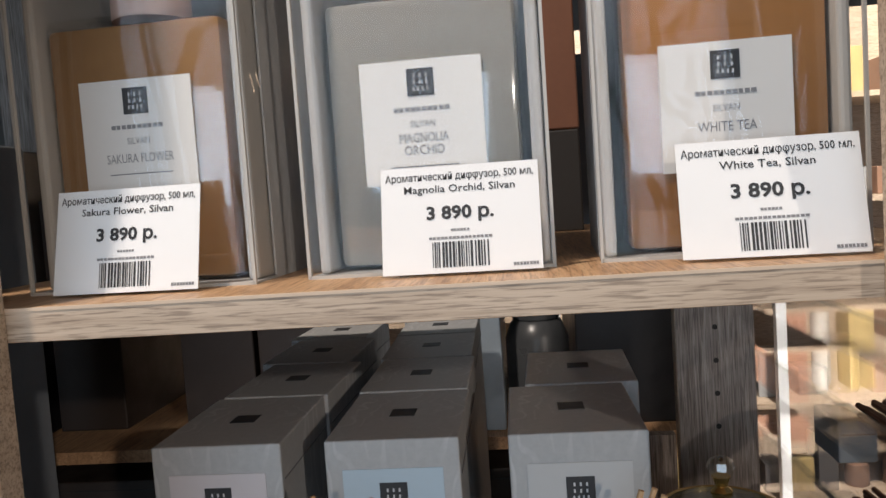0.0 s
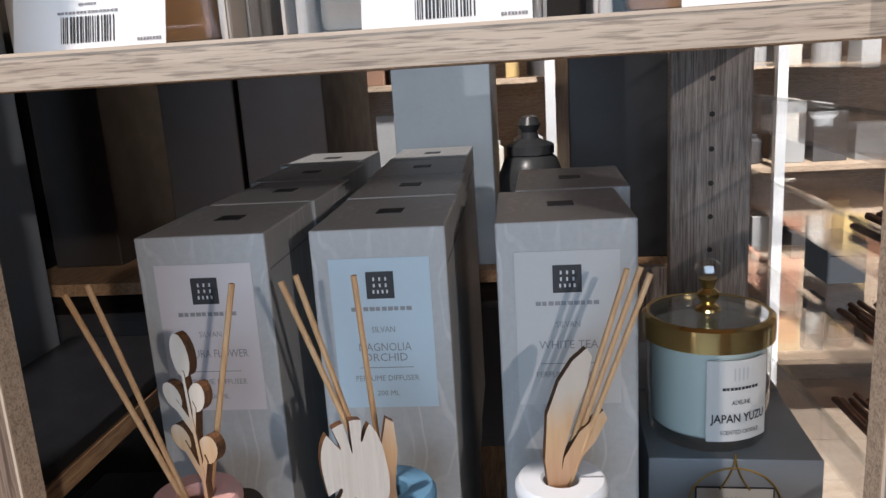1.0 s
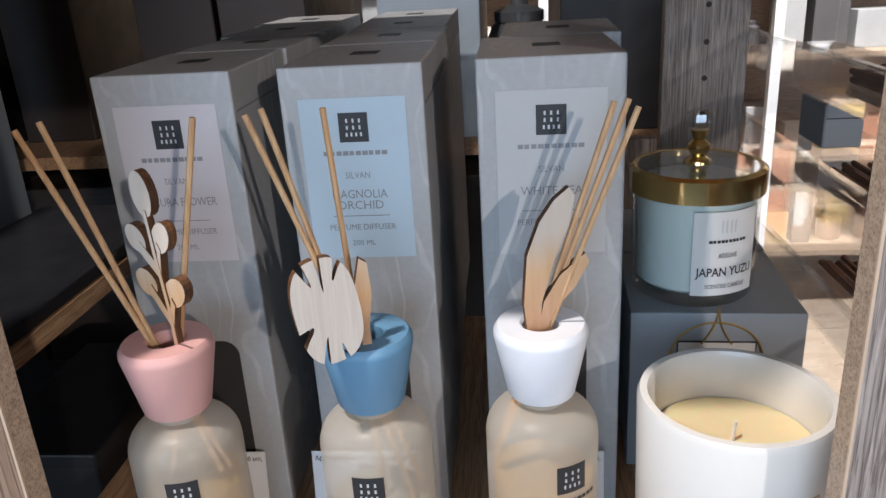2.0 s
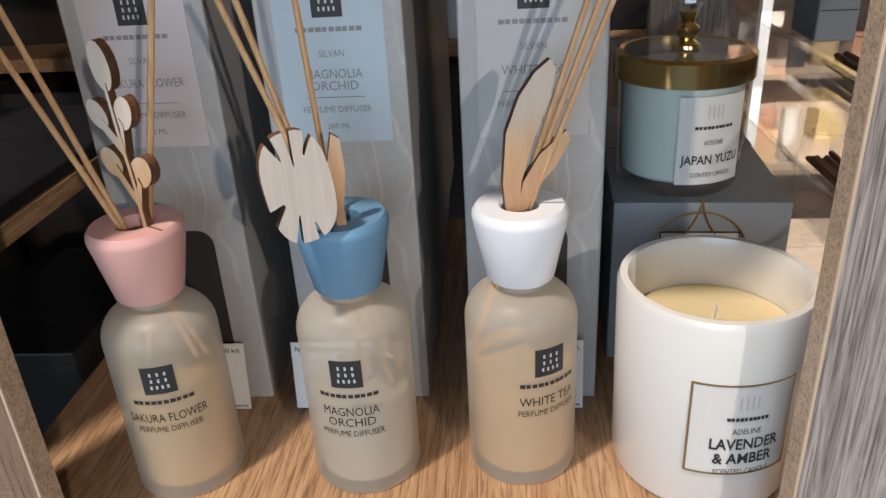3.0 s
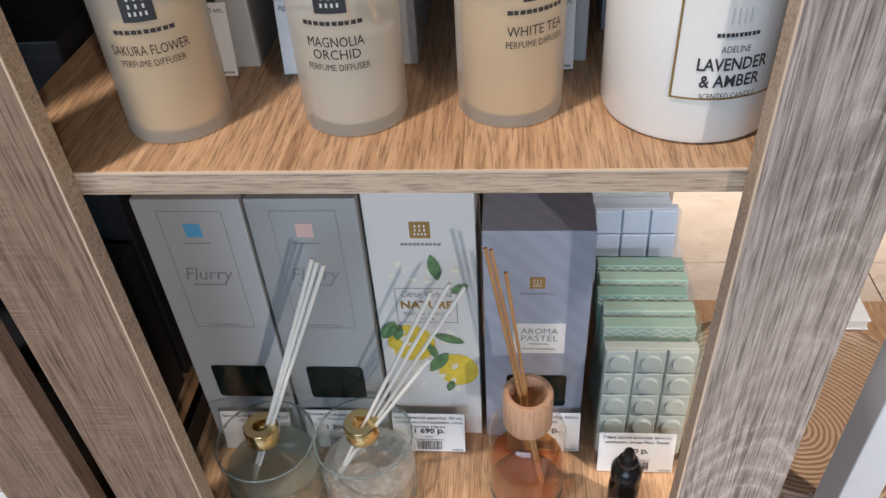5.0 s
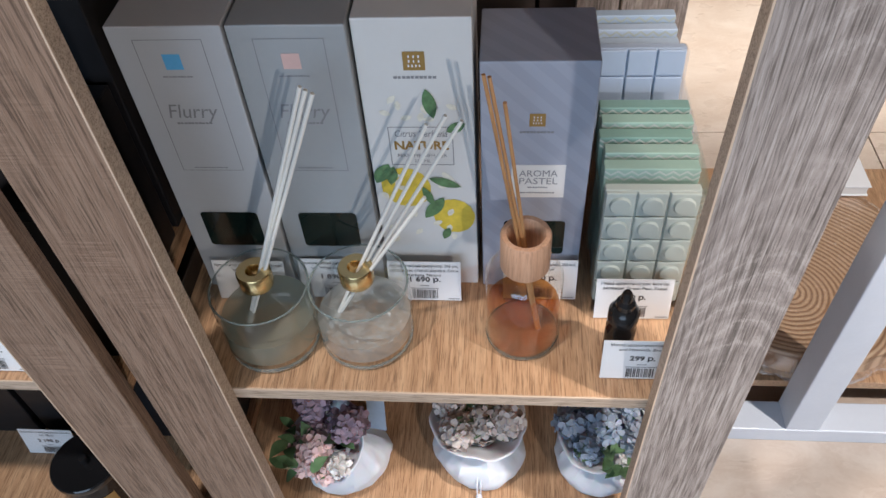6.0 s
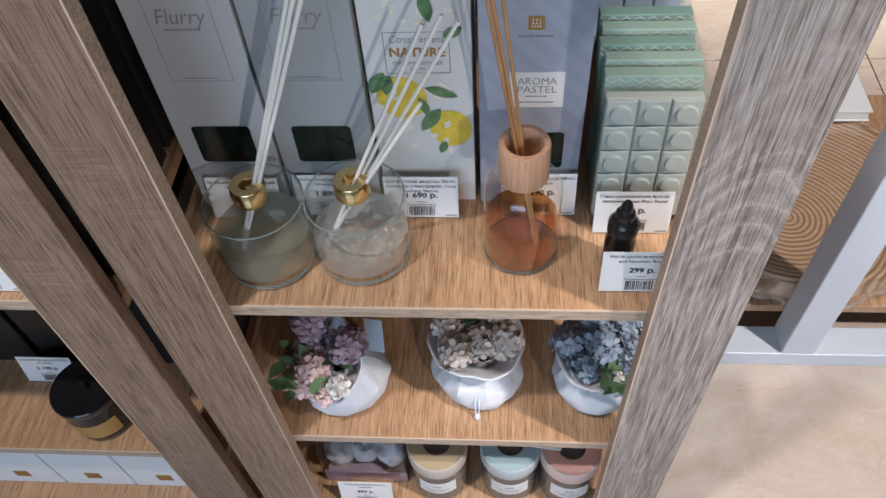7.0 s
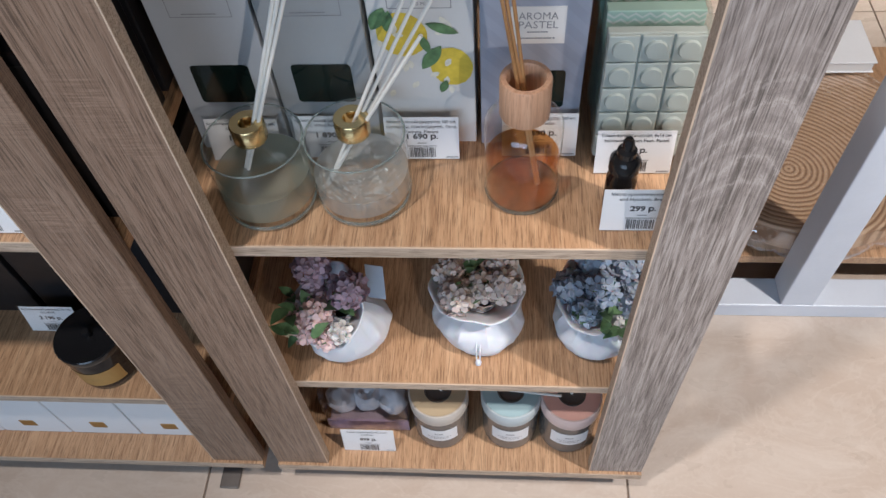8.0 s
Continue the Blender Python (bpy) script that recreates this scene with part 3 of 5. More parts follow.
def soaked_ply():
    """Pale ply whose foot has drawn up amber oil."""
    m, t, n, l, b = nodes_of("plywood_soaked")
    v = coords(n, l)
    sep, add = n.new("ShaderNodeSeparateXYZ"), n.new("ShaderNodeMath")
    l.new(v, sep.inputs[0])
    add.operation = "MULTIPLY_ADD"
    l.new(noise_tex(n, l, coords(n, l, (160, 160, 22)), 1.0, 4), add.inputs[0])
    add.inputs[1].default_value = 0.03
    l.new(sep.outputs["Z"], add.inputs[2])
    c = ramp(n, l, add.outputs[0], [(0.186, (0.42, 0.165, 0.035)), (0.212, (0.58, 0.31, 0.11)), (0.236, (0.58, 0.50, 0.42))])
    l.new(mixc(n, l, 0.3, c, ramp(n, l, noise_tex(n, l, coords(n, l, (240, 240, 18)), 1.0), [(0.3, (0.50, 0.42, 0.34)), (0.7, (0.66, 0.58, 0.50))])), b.inputs["Base Color"])
    b.inputs["Roughness"].default_value = 0.6
    return m


PLY = soaked_ply()
PLY_PALE = wood("plywood_pale", (0.56, 0.49, 0.42), (0.62, 0.55, 0.48), (0.68, 0.61, 0.54), "z", 0.6, 0, 0.08, 1.0, 0.1)
SCORCH = wood("plywood_scorched", (0.02, 0.009, 0.004), (0.08, 0.034, 0.013), (0.22, 0.095, 0.034), "z", 0.6, 0, 0.1)


def ellipse_pts(cx, cz, rx, rz, tilt, a0=0, a1=360, n=14):
    out = []
    for i in range(n + 1):
        a = radians(a0 + (a1 - a0) * i / n)
        x, z, c, s = rx * math.cos(a), rz * math.sin(a), math.cos(radians(tilt)), math.sin(radians(tilt))
        out.append((cx + x * c - z * s, cz + x * s + z * c))
    return out


def frosted_bottle(x, y, yaw, words, collar_col, liq, level, fancy, sticks, collar_name):
    t = thing("reed_diffuser", pose(x, y, ZB), f"frosted glass reed diffuser with {collar_name} wooden collar and sticks", "reed diffuser", "frosted diffusers")
    R = 0.0319
    prof = [(0, 0.0), (R - 0.0022, 0.0), (R - 0.0006, 0.0008), (R, 0.003), (R, 0.0990)]
    for i in range(1, 9):
        a = radians(90 * i / 8)
        prof.append((0.013 + (R - 0.013) * math.cos(a), 0.0990 + 0.020 * math.sin(a)))
    prof += [(0.013, 0.129)]
    b = part("bottle", lathe(B(), prof, 48), FROST, t, "frosted glass", True)
    part("liquid", lathe(B(), [(0, 0.007), (R - 0.004, 0.007), (R - 0.0032, 0.009), (R - 0.0032, level), (0, level)], 40), liquid("perfume_" + words[0].lower(), liq, 0.2), b, "pale amber liquid", True)
    eb = part("emblem", bend(subdiv(-0.0088, 0.0088, 0.077, 0.0945), R), INK, b, "", False, pose(0, 0, 0, 0, 0, yaw))
    part("emblem_bars", bend(emblem(B(), 0, 0.0857, 0.0165, -0.0007), R), INK_PALE, eb)
    ink = B()
    word_bar(ink, 0, 0.0715, 0.034, 0.0034, 10, -0.0005)
    z = 0.0605
    for s in words:
        text(ink, s, 0.0082, 0, z, -0.0005, 0, 0.0025 * len(s) + 0.012)
        z -= 0.0073
    text(ink, "PERFUME DIFFUSER", 0.0056, 0, z - 0.0003, -0.0005, 0, 0.036)
    part("lettering", bend(ink, R), INK, b, "", False, pose(0, 0, 0, 0, 0, yaw))
    c = B()
    z0, z1 = 0.1244, 0.1665
    pr = [(0.011, z0), (0.0180, z0), (0.0188, z0 + 0.0012), (0.0258, z1 - 0.006), (0.0256, z1 - 0.003), (0.0235, z1), (0.0115, z1), (0.0100, z1 - 0.0015), (0.0095, z0), (0.011, z0)]
    lathe(c, pr, 44)
    cm = plain("collar_paint_" + words[0].lower(), collar_col, 0.42, var=0.07, grain=90)
    cl = part("collar", c, cm, t, f"{collar_name} painted wooden collar", True)
    part("collar_slit", box(B(), -0.0006, 0.0006, -0.0234, -0.011, z1 - 0.001, z1 + 0.0003), plain("slit_" + words[0].lower(), tuple(v * 0.3 for v in collar_col), 0.7), cl, "", False, pose(0, 0, 0, 0, 0, fancy))
    reeds(t, sticks, REED, 0.0017)
    return t


def subdiv(x0, x1, z0, z1, n=8, y=-0.0004):
    bm = B()
    for i in range(n):
        quad(bm, x0 + (x1 - x0) * i / n, x0 + (x1 - x0) * (i + 1) / n, z0, z1, y)
    bmesh.ops.remove_doubles(bm, verts=bm.verts, dist=1e-6)
    return bm


d1 = frosted_bottle(-0.1438, 0.0605, 15, ("SAKURA FLOWER",), (0.64, 0.36, 0.33), (0.58, 0.35, 0.09), 0.075, 60,
                    [((0.026, -0.004, 0.086), (-0.063, 0.009, 0.283)), ((0.022, -0.008, 0.086), (-0.055, 0.019, 0.285)), ((-0.0206, -0.006, 0.03), (0.033, 0.009, 0.286))], "a pink")
d2 = frosted_bottle(-0.0331, 0.0661, 0, ("MAGNOLIA", "ORCHID"), (0.12, 0.26, 0.40), (0.50, 0.45, 0.36), 0.058, 0,
                    [((0.025, -0.001, 0.07), (-0.051, 0.004, 0.286)), ((0.020, -0.004, 0.06), (-0.044, 0.009, 0.288)), ((0.004, 0.0, 0.03), (-0.011, 0.004, 0.288))], "a blue")
d3 = frosted_bottle(0.0618, 0.0742, 28, ("WHITE TEA",), (0.74, 0.76, 0.80), (0.62, 0.36, 0.09), 0.072, 90,
                    [((-0.027, -0.004, 0.083), (0.038, 0.008, 0.283)), ((-0.027, -0.002, 0.085), (0.045, 0.008, 0.284)), ((-0.026, -0.006, 0.085), (0.050, 0.008, 0.280))], "a white")

# plywood cut-outs in the collars
sprig = [[(0.0075, 0.150), (0.0105, 0.150), (0.0095, 0.185), (0.0065, 0.215), (0.0050, 0.238), (0.0030, 0.238), (0.0045, 0.212), (0.0072, 0.185)],
         [(0.0075, 0.178), (0.0095, 0.172), (0.0135, 0.186), (0.0115, 0.190)], [(0.0080, 0.180), (0.0070, 0.174), (-0.0035, 0.190), (-0.0020, 0.196)],
         [(0.0060, 0.206), (0.0070, 0.200), (0.0100, 0.217), (0.0080, 0.221)], [(0.0060, 0.208), (0.0060, 0.200), (-0.0060, 0.214), (-0.0045, 0.220)]]
for cx, cz, rx, rz, tl in ((0.0030, 0.2465, 0.0068, 0.0125, 8), (-0.0075, 0.2215, 0.0062, 0.0085, 38), (0.0112, 0.2235, 0.0060, 0.0090, -20), (-0.0058, 0.1965, 0.0068, 0.0085, 40), (0.0140, 0.1930, 0.0070, 0.0090, -30)):
    sprig.append(ellipse_pts(cx, cz, rx, rz, tl, 0, 338, 16))
plaque(d1, sprig, pose(0.001, -0.003, 0.004, 0, 0, -24))


def cut_leaf(cx, cz, rx, rz, tilt, slits, n=160):
    """A blunt leaf outline with rounded slits: (angle, depth as a share of the radius, half-width in degrees)."""
    out = []
    for i in range(n):
        deg = 360 * i / n
        a = radians(deg)
        k = (abs(math.cos(a)) ** 2.7 + abs(math.sin(a)) ** 2.7) ** (-1 / 2.7)
        for ang, depth, half in slits:
            d = abs((deg - ang + 180) % 360 - 180)
            if d < half:
                k *= 1 - depth * (1 - (d / half) ** 4)
        x, z, c, q = rx * k * math.cos(a), rz * k * math.sin(a), math.cos(radians(tilt)), math.sin(radians(tilt))
        out.append((cx + x * c - z * q, cz + x * q + z * c))
    return out


plaque(d2, [cut_leaf(-0.0150, 0.195, 0.0165, 0.0285, 8, ((118, 0.42, 5), (86, 0.62, 5), (54, 0.40, 5), (202, 0.45, 8), (246, 0.52, 5), (284, 0.32, 4)))], pose(0, -0.034, 0, 0, 0, 30) @ pose(0.006, 0.004, 0), PLY_PALE, 0.0045)
plaque(d2, [[(-0.002, 0.156), (0.003, 0.156), (0.002, 0.176), (0.0045, 0.196), (0.0035, 0.212), (-0.0005, 0.215), (-0.0045, 0.197), (-0.0030, 0.176)]], pose(0.004, -0.0150, 0, 0, 0, 20))
plaque(d3, [[(-0.006, 0.15), (-0.009, 0.18), (-0.007, 0.207), (0.0, 0.225), (0.008, 0.236), (0.016, 0.242), (0.019, 0.237), (0.016, 0.222), (0.008, 0.203), (0.001, 0.18), (-0.001, 0.15)],
            [(-0.002, 0.160), (0.002, 0.180), (0.011, 0.194), (0.025, 0.205), (0.0275, 0.200), (0.020, 0.187), (0.008, 0.174), (0.001, 0.158)]], pose(0, -0.004, 0, 0, 0, 16))

WAX = plain("candle_wax", (0.78, 0.64, 0.38), 0.45, var=0.04, sub=0.3, bmp=0.02)
WHITE_GLASS = plain("white_glass", (0.76, 0.74, 0.70), 0.22, var=0.03, coat=0.3, bmp=0.0)


def big_candle(x, y):
    t = thing("scented_candle", pose(x, y, ZB), "large white glass scented candle with a gold-edged label", "candle")
    R, H = 0.053, 0.1225
    g = part("jar", lathe(B(), [(0, 0), (R - 0.007, 0), (R - 0.0035, 0.0015), (R - 0.002, 0.005), (R, H - 0.004), (R - 0.0015, H), (R - 0.0055, H), (R - 0.007, H - 0.004), (R - 0.008, 0.091), (0, 0.091)], 64), WHITE_GLASS, t, "", True)
    part("wax", lathe(B(), [(0, 0.0915), (0.010, 0.0918), (R - 0.0085, 0.0922)], 48), WAX, t, "cream candle wax", True)
    part("wick", rod(B(), (0, 0, 0.0916), (0.001, 0.0, 0.104), 0.0011, 0.0009), PAPER, t, "white cotton wick")
    a = 0.0045
    Rl = R - 0.0012
    lb = part("label", bend(subdiv(-0.026 + a, 0.030 + a, 0.030, 0.088, 14, -0.0006), Rl), LABEL_PAPER, g)
    fr = B()
    for x0, x1, z0, z1 in ((-0.026, 0.030, 0.030, 0.0312), (-0.026, 0.030, 0.0868, 0.088), (-0.026, -0.0248, 0.0312, 0.0868), (0.0288, 0.030, 0.0312, 0.0868)):
        for i in range(12):
            quad(fr, a + x0 + (x1 - x0) * i / 12, a + x0 + (x1 - x0) * (i + 1) / 12, z0, z1, -0.001)
    part("gold_frame", bend(fr, Rl), GOLD_INK, lb, "thin gold frame")
    ink = B()
    cx = a + 0.004
    text(ink, "LAVENDER", 0.0098, cx, 0.0500, -0.001, 0.0002, 0.037)
    text(ink, "& AMBER", 0.0098, cx, 0.0405, -0.001, 0.0002, 0.032)
    text(ink, "ADELINE", 0.0052, cx, 0.0585, -0.001, 0, 0.015)
    word_bar(ink, cx, 0.0665, 0.022, 0.003, 10, -0.001)
    text(ink, "SCENTED CANDLE", 0.0048, cx, 0.0320, -0.001, 0, 0.030)
    part("lettering", bend(ink, Rl), INK, lb)
    em = B()
    for i in range(4):
        quad(em, cx - 0.0055 + i * 0.003, cx - 0.0045 + i * 0.003, 0.0725, 0.0805, -0.001)
    part("emblem", bend(em, Rl), INK_PALE, lb)
    return t


big_candle(0.168, 0.0728)

GREY_BOX = plain("box_slate_grey", (0.29, 0.31, 0.33), 0.42, var=0.04)


def candle_carton(m):
    w, d, h = 0.114, 0.112, 0.1225
    t = thing("candle_carton", m, "square slate-grey candle carton with gold line ornament", "carton", "candle cartons")
    part("carton_body", box(B(), -w / 2, w / 2, 0, d, 0, h, 0.001), GREY_BOX, t)
    arcs = B()
    for k in range(24):
        a0, a1 = radians(180 * k / 24), radians(180 * (k + 1) / 24)
        p0 = Vector((0.031 * math.cos(a0), -0.0005, 0.082 + 0.034 * math.sin(a0) ** 0.8))
        p1 = Vector((0.031 * math.cos(a1), -0.0005, 0.082 + 0.034 * abs(math.sin(a1)) ** 0.8))
        rod(arcs, p0, p1, 0.0008, None, 5)
    for s in (-1, 1):
        for k in range(8):
            u0, u1 = k / 8, (k + 1) / 8
            rod(arcs, (s * 0.010 * (1 - u0) ** 2, -0.0005, 0.1 + 0.027 * u0), (s * 0.010 * (1 - u1) ** 2, -0.0005, 0.1 + 0.027 * u1), 0.0007, None, 5)
    part("gold_ornament", arcs, GOLD_INK, t, "gold line ornament")
    lb = part("label", box(B(), -0.025, 0.025, -0.0006, 0.0002, 0.036, 0.101), LABEL_PAPER, t)
    fr = B()
    for x0, x1, z0, z1 in ((-0.026, 0.026, 0.101, 0.102), (-0.026, -0.025, 0.036, 0.101), (0.025, 0.026, 0.036, 0.101)):
        box(fr, x0, x1, -0.0007, 0, z0, z1)
    part("frame_line", fr, INK, lb)
    em = B()
    for i in range(4):
        quad(em, -0.0055 + i * 0.003, -0.0045 + i * 0.003, 0.086, 0.095, -0.001)
    word_bar(em, 0, 0.081, 0.02, 0.003, 8, -0.001)
    part("emblem", em, INK_PALE, lb)
    return t


cc = candle_carton(pose(0.183, 0.172, ZB, 0, 0, -3))
copy_thing(cc, pose(0.190, 0.288, ZB, 0, 0, -3))


def lidded_candle(x, y, z):
    t = thing("lidded_candle", pose(x, y, z), "pale glass candle with a brass-rimmed lid and crystal knob", "candle")
    R, H = 0.043, 0.088
    g = part("jar", lathe(B(), [(0, 0), (R - 0.008, 0), (R - 0.003, 0.003), (R - 0.001, 0.008), (R, H), (R - 0.003, H), (R - 0.004, 0.012), (0, 0.010)], 56), clear("candle_glass", (0.93, 0.95, 0.95)), t, "clear glass", True)
    part("wax", lathe(B(), [(0, 0.0105), (R - 0.007, 0.0105), (R - 0.0042, 0.013), (R - 0.0034, H - 0.008), (0, H - 0.008)], 48), plain("pale_wax", (0.72, 0.76, 0.71), 0.4, var=0.03), g, "pale green-white wax", True)
    lid = part("lid", lathe(B(), [(R - 0.0030, H + 0.0035), (R - 0.0005, H + 0.004), (R + 0.0022, H + 0.002), (R + 0.0022, H - 0.013), (R + 0.0006, H - 0.013), (R + 0.0006, H - 0.0), (R - 0.0030, H + 0.0005), (R - 0.0030, H + 0.0035)], 64), GOLD, t, "polished brass lid band", True)
    part("lid_pane", lathe(B(), [(0, H + 0.0012), (R - 0.0031, H + 0.0012), (R - 0.0031, H + 0.0032), (0, H + 0.0040)], 56), GLASS_EDGE, lid, "clear glass lid pane", True)
    k = H + 0.004
    part("knob_stem", lathe(B(), [(0, k), (0.009, k), (0.0085, k + 0.002), (0.0045, k + 0.005), (0.0075, k + 0.010), (0.0075, k + 0.013), (0.004, k + 0.016), (0.0055, k + 0.021), (0.0065, k + 0.023), (0, k + 0.023)], 32), GOLD, lid, "turned brass stem", True)
    part("crystal", lathe(B(), [(0, k + 0.0225), (0.006, k + 0.0225), (0.0098, k + 0.029), (0.0085, k + 0.034), (0.004, k + 0.037), (0, k + 0.037)], 9), GLASS_EDGE, lid, "faceted clear crystal")
    a = 0.012
    Rl = R - 0.0006
    lb = part("label", bend(subdiv(-0.022 + a, 0.024 + a, 0.012, 0.070, 12, -0.0006), Rl), LABEL_PAPER, g)
    ink = B()
    text(ink, "JAPAN YUZU", 0.0085, a + 0.001, 0.0285, -0.001, 0.00015, 0.040)
    text(ink, "ADELINE", 0.0045, a + 0.001, 0.0400, -0.001, 0, 0.013)
    word_bar(ink, a + 0.001, 0.0500, 0.026, 0.0028, 10, -0.001)
    text(ink, "SCENTED CANDLE", 0.0042, a + 0.001, 0.0185, -0.001, 0, 0.028)
    part("lettering", bend(ink, Rl), INK, lb)
    em = B()
    for i in range(4):
        quad(em, a - 0.0045 + i * 0.003, a - 0.0035 + i * 0.003, 0.0555, 0.0645, -0.001)
    part("emblem", bend(em, Rl), INK_PALE, lb)
    return t


lidded_candle(0.174, 0.217, ZB + 0.1225)
for x, y, yaw in ((-0.1595, 0.113, 0), (-0.0525, 0.114, 0), (0.0655, 0.114, 0)):
    price_tag(pose(x, y, ZB + 0.0005, 0, 0, -yaw), 0.075, 0.050, ("Ароматический диффузор, 200 мл,", "Silvan"), "890 р.", 8)

# ---- third shelf: cartons, glass diffusers, clay bars ----
CARTON_WHITE = plain("carton_white", (0.46, 0.475, 0.49), 0.42, var=0.04)
CARTON_GREY = plain("carton_cool_grey", (0.33, 0.345, 0.35), 0.42, var=0.04)
CARTON_LEMON = plain("carton_bright_white", (0.62, 0.62, 0.605), 0.42, var=0.03)


def hatched(name, a, b):
    m, t, n, l, bs = nodes_of(name)
    w = n.new("ShaderNodeTexWave")
    w.bands_direction = "DIAGONAL"
    w.inputs["Scale"].default_value, w.inputs["Distortion"].default_value = 26, 0.2
    l.new(coords(n, l), w.inputs["Vector"])
    c = ramp(n, l, w.outputs["Fac"], [(0.45, a), (0.6, b)])
    l.new(mixc(n, l, 0.2, c, ramp(n, l, noise_tex(n, l, coords(n, l), 30), [(0.3, a), (0.7, b)])), bs.inputs["Base Color"])
    bs.inputs["Roughness"].default_value = 0.42
    return m


CARTON_BLUE = hatched("carton_blue_hatched", (0.305, 0.33, 0.395), (0.335, 0.36, 0.43))
WINDOW_GREEN = plain("window_dark_green", (0.006, 0.014, 0.012), 0.06, var=0.3)


def carton(m, w, d, h, mat, label):
    t = thing("diffuser_carton", m, label, "carton", "cartons behind the glass diffusers")
    part("carton_body", box(B(), -w / 2, w / 2, 0, d, 0, h, 0.0012), mat, t)
    return t


for x, mat_, em, lbl in ((-0.195, CARTON_WHITE, (0.12, 0.42, 0.72), "tall white carton with thin black frame and script"), (-0.1025, CARTON_GREY, (0.62, 0.42, 0.38), "tall cool-grey carton with thin black frame and script")):
    t = carton(pose(x, 0.122, ZC, 0, 0, 0), 0.0895, 0.09, 0.304, mat_, lbl)
    fr = B()
    x0, x1, z0, z1, k = -0.026, 0.028, 0.161, 0.293, 0.0006
    for a in ((x0, x1, z0, z0 + k), (x0, x1, z1 - k, z1), (x0, x0 + k, z0, z1), (x1 - k, x1, z0, z1)):
        quad(fr, *a)
    part("frame_line", fr, INK_GREY, t)
    part("emblem", quad(B(), -0.007, 0.007, 0.266, 0.280), plain("emblem_tint", em, 0.4), t)
    ink = B()
    word_bar(ink, 0, 0.2595, 0.024, 0.002, 10)
    text(ink, "Flurry", 0.020, 0, 0.225, -0.0004, 0.0, 0.042, 0.25)
    word_bar(ink, 0, 0.2135, 0.030, 0.0026, 10)
    word_bar(ink, 0, 0.1645, 0.030, 0.0016, 12, -0.0005)
    part("lettering", ink, INK_GREY, t)
    part("window", rounded(-0.027, 0.027, 0.064, 0.109, 0.004), WINDOW_GREEN, t, "dark glossy window")

# citrus carton
t = carton(pose(-0.0105, 0.130, ZC), 0.090, 0.09, 0.304, CARTON_LEMON, "white carton printed with lemons and green leaves")
part("emblem", quad(B(), -0.0085, 0.0085, 0.2585, 0.2755), GOLD_INK, t)
part("emblem_bars", emblem(B(), 0, 0.267, 0.0165, -0.0007), PAPER, t)
ink = B()
word_bar(ink, 0, 0.252, 0.034, 0.0035, 10)
x0, x1, z0, z1, k = -0.027, 0.027, 0.161, 0.203, 0.0007
for a in ((x0, x1, z0, z0 + k), (x0, x1, z1 - k, z1), (x0, x0 + k, z0, z1), (x1 - k, x1, z0, z1)):
    quad(ink, *a)
text(ink, "Citrus Verbena", 0.010, 0, 0.1955, -0.0004, 0, 0.044, 0.25)
text(ink, "PERFUME DIFFUSER", 0.0052, 0, 0.1715, -0.0004, 0, 0.042)
text(ink, "200 ML", 0.0048, 0, 0.1655, -0.0004, 0, 0.014)
part("lettering", ink, INK_GREY, t)
part("title", text(B(), "NATURE", 0.0125, 0, 0.1825, -0.0004, 0.0004, 0.046), GOLD_INK, t, "gold-brown lettering")
LEMON = plain("printed_lemon", (0.66, 0.50, 0.06), 0.45, var=0.25, blot=60)
LEAF_INK = plain("printed_leaf", (0.10, 0.20, 0.09), 0.45, var=0.4, blot=90)
BLOSSOM = plain("printed_blossom", (0.70, 0.68, 0.58), 0.45, var=0.2, blot=120)


def printed(t, name, mat_, shapes):
    for i, pts in enumerate(shapes):
        bm = B()
        bm.faces.new([bm.verts.new((min(0.0447, max(-0.0447, x)), -0.0004 - i * 0.00008, z)) for x, z in pts])
        part(name, bm, mat_, t)


def leaf_pts(x, z, length, width, ang):
    out = []
    for i in range(9):
        u = i / 8
        out.append((u * length, width * math.sin(math.pi * u) ** 0.8))
    for i in range(7, 0, -1):
        u = i / 8
        out.append((u * length, -width * math.sin(math.pi * u) ** 0.8))
    c, s = math.cos(radians(ang)), math.sin(radians(ang))
    return [(x + a * c - b * s, z + a * s + b * c) for a, b in out]


printed(t, "lemon_print", LEMON, [ellipse_pts(-0.017, 0.134, 0.022, 0.024, 20, 0, 345), ellipse_pts(0.0245, 0.098, 0.019, 0.022, 10, 0, 345)])
for i, p in enumerate([leaf_pts(0.012, 0.212, 0.030, 0.0055, 100), leaf_pts(0.022, 0.198, 0.018, 0.005, 30), leaf_pts(-0.043, 0.140, 0.026, 0.007, 60), leaf_pts(-0.030, 0.138, 0.022, 0.005, 80), leaf_pts(-0.002, 0.096, 0.032, 0.0065, 55), leaf_pts(0.004, 0.146, 0.030, 0.005, -20), leaf_pts(0.014, 0.068, 0.016, 0.004, 70), leaf_pts(-0.002, 0.136, 0.024, 0.004, -70)]):
    bm = B()
    bm.faces.new([bm.verts.new((min(0.0447, max(-0.0447, x)), -0.0010 - i * 0.00008, z)) for x, z in p])
    part("leaf_print", bm, LEAF_INK, t)
rng = random.Random(5)
for i in range(26):
    bm = B()
    bm.faces.new([bm.verts.new((x, -0.0006 - i * 0.00001, z)) for x, z in leaf_pts(rng.uniform(-0.034, 0.026), rng.uniform(0.058, 0.150) if i > 8 else rng.uniform(0.208, 0.232), 0.010, 0.0028, rng.uniform(0, 360))])
    part("blossom_print", bm, BLOSSOM, t)

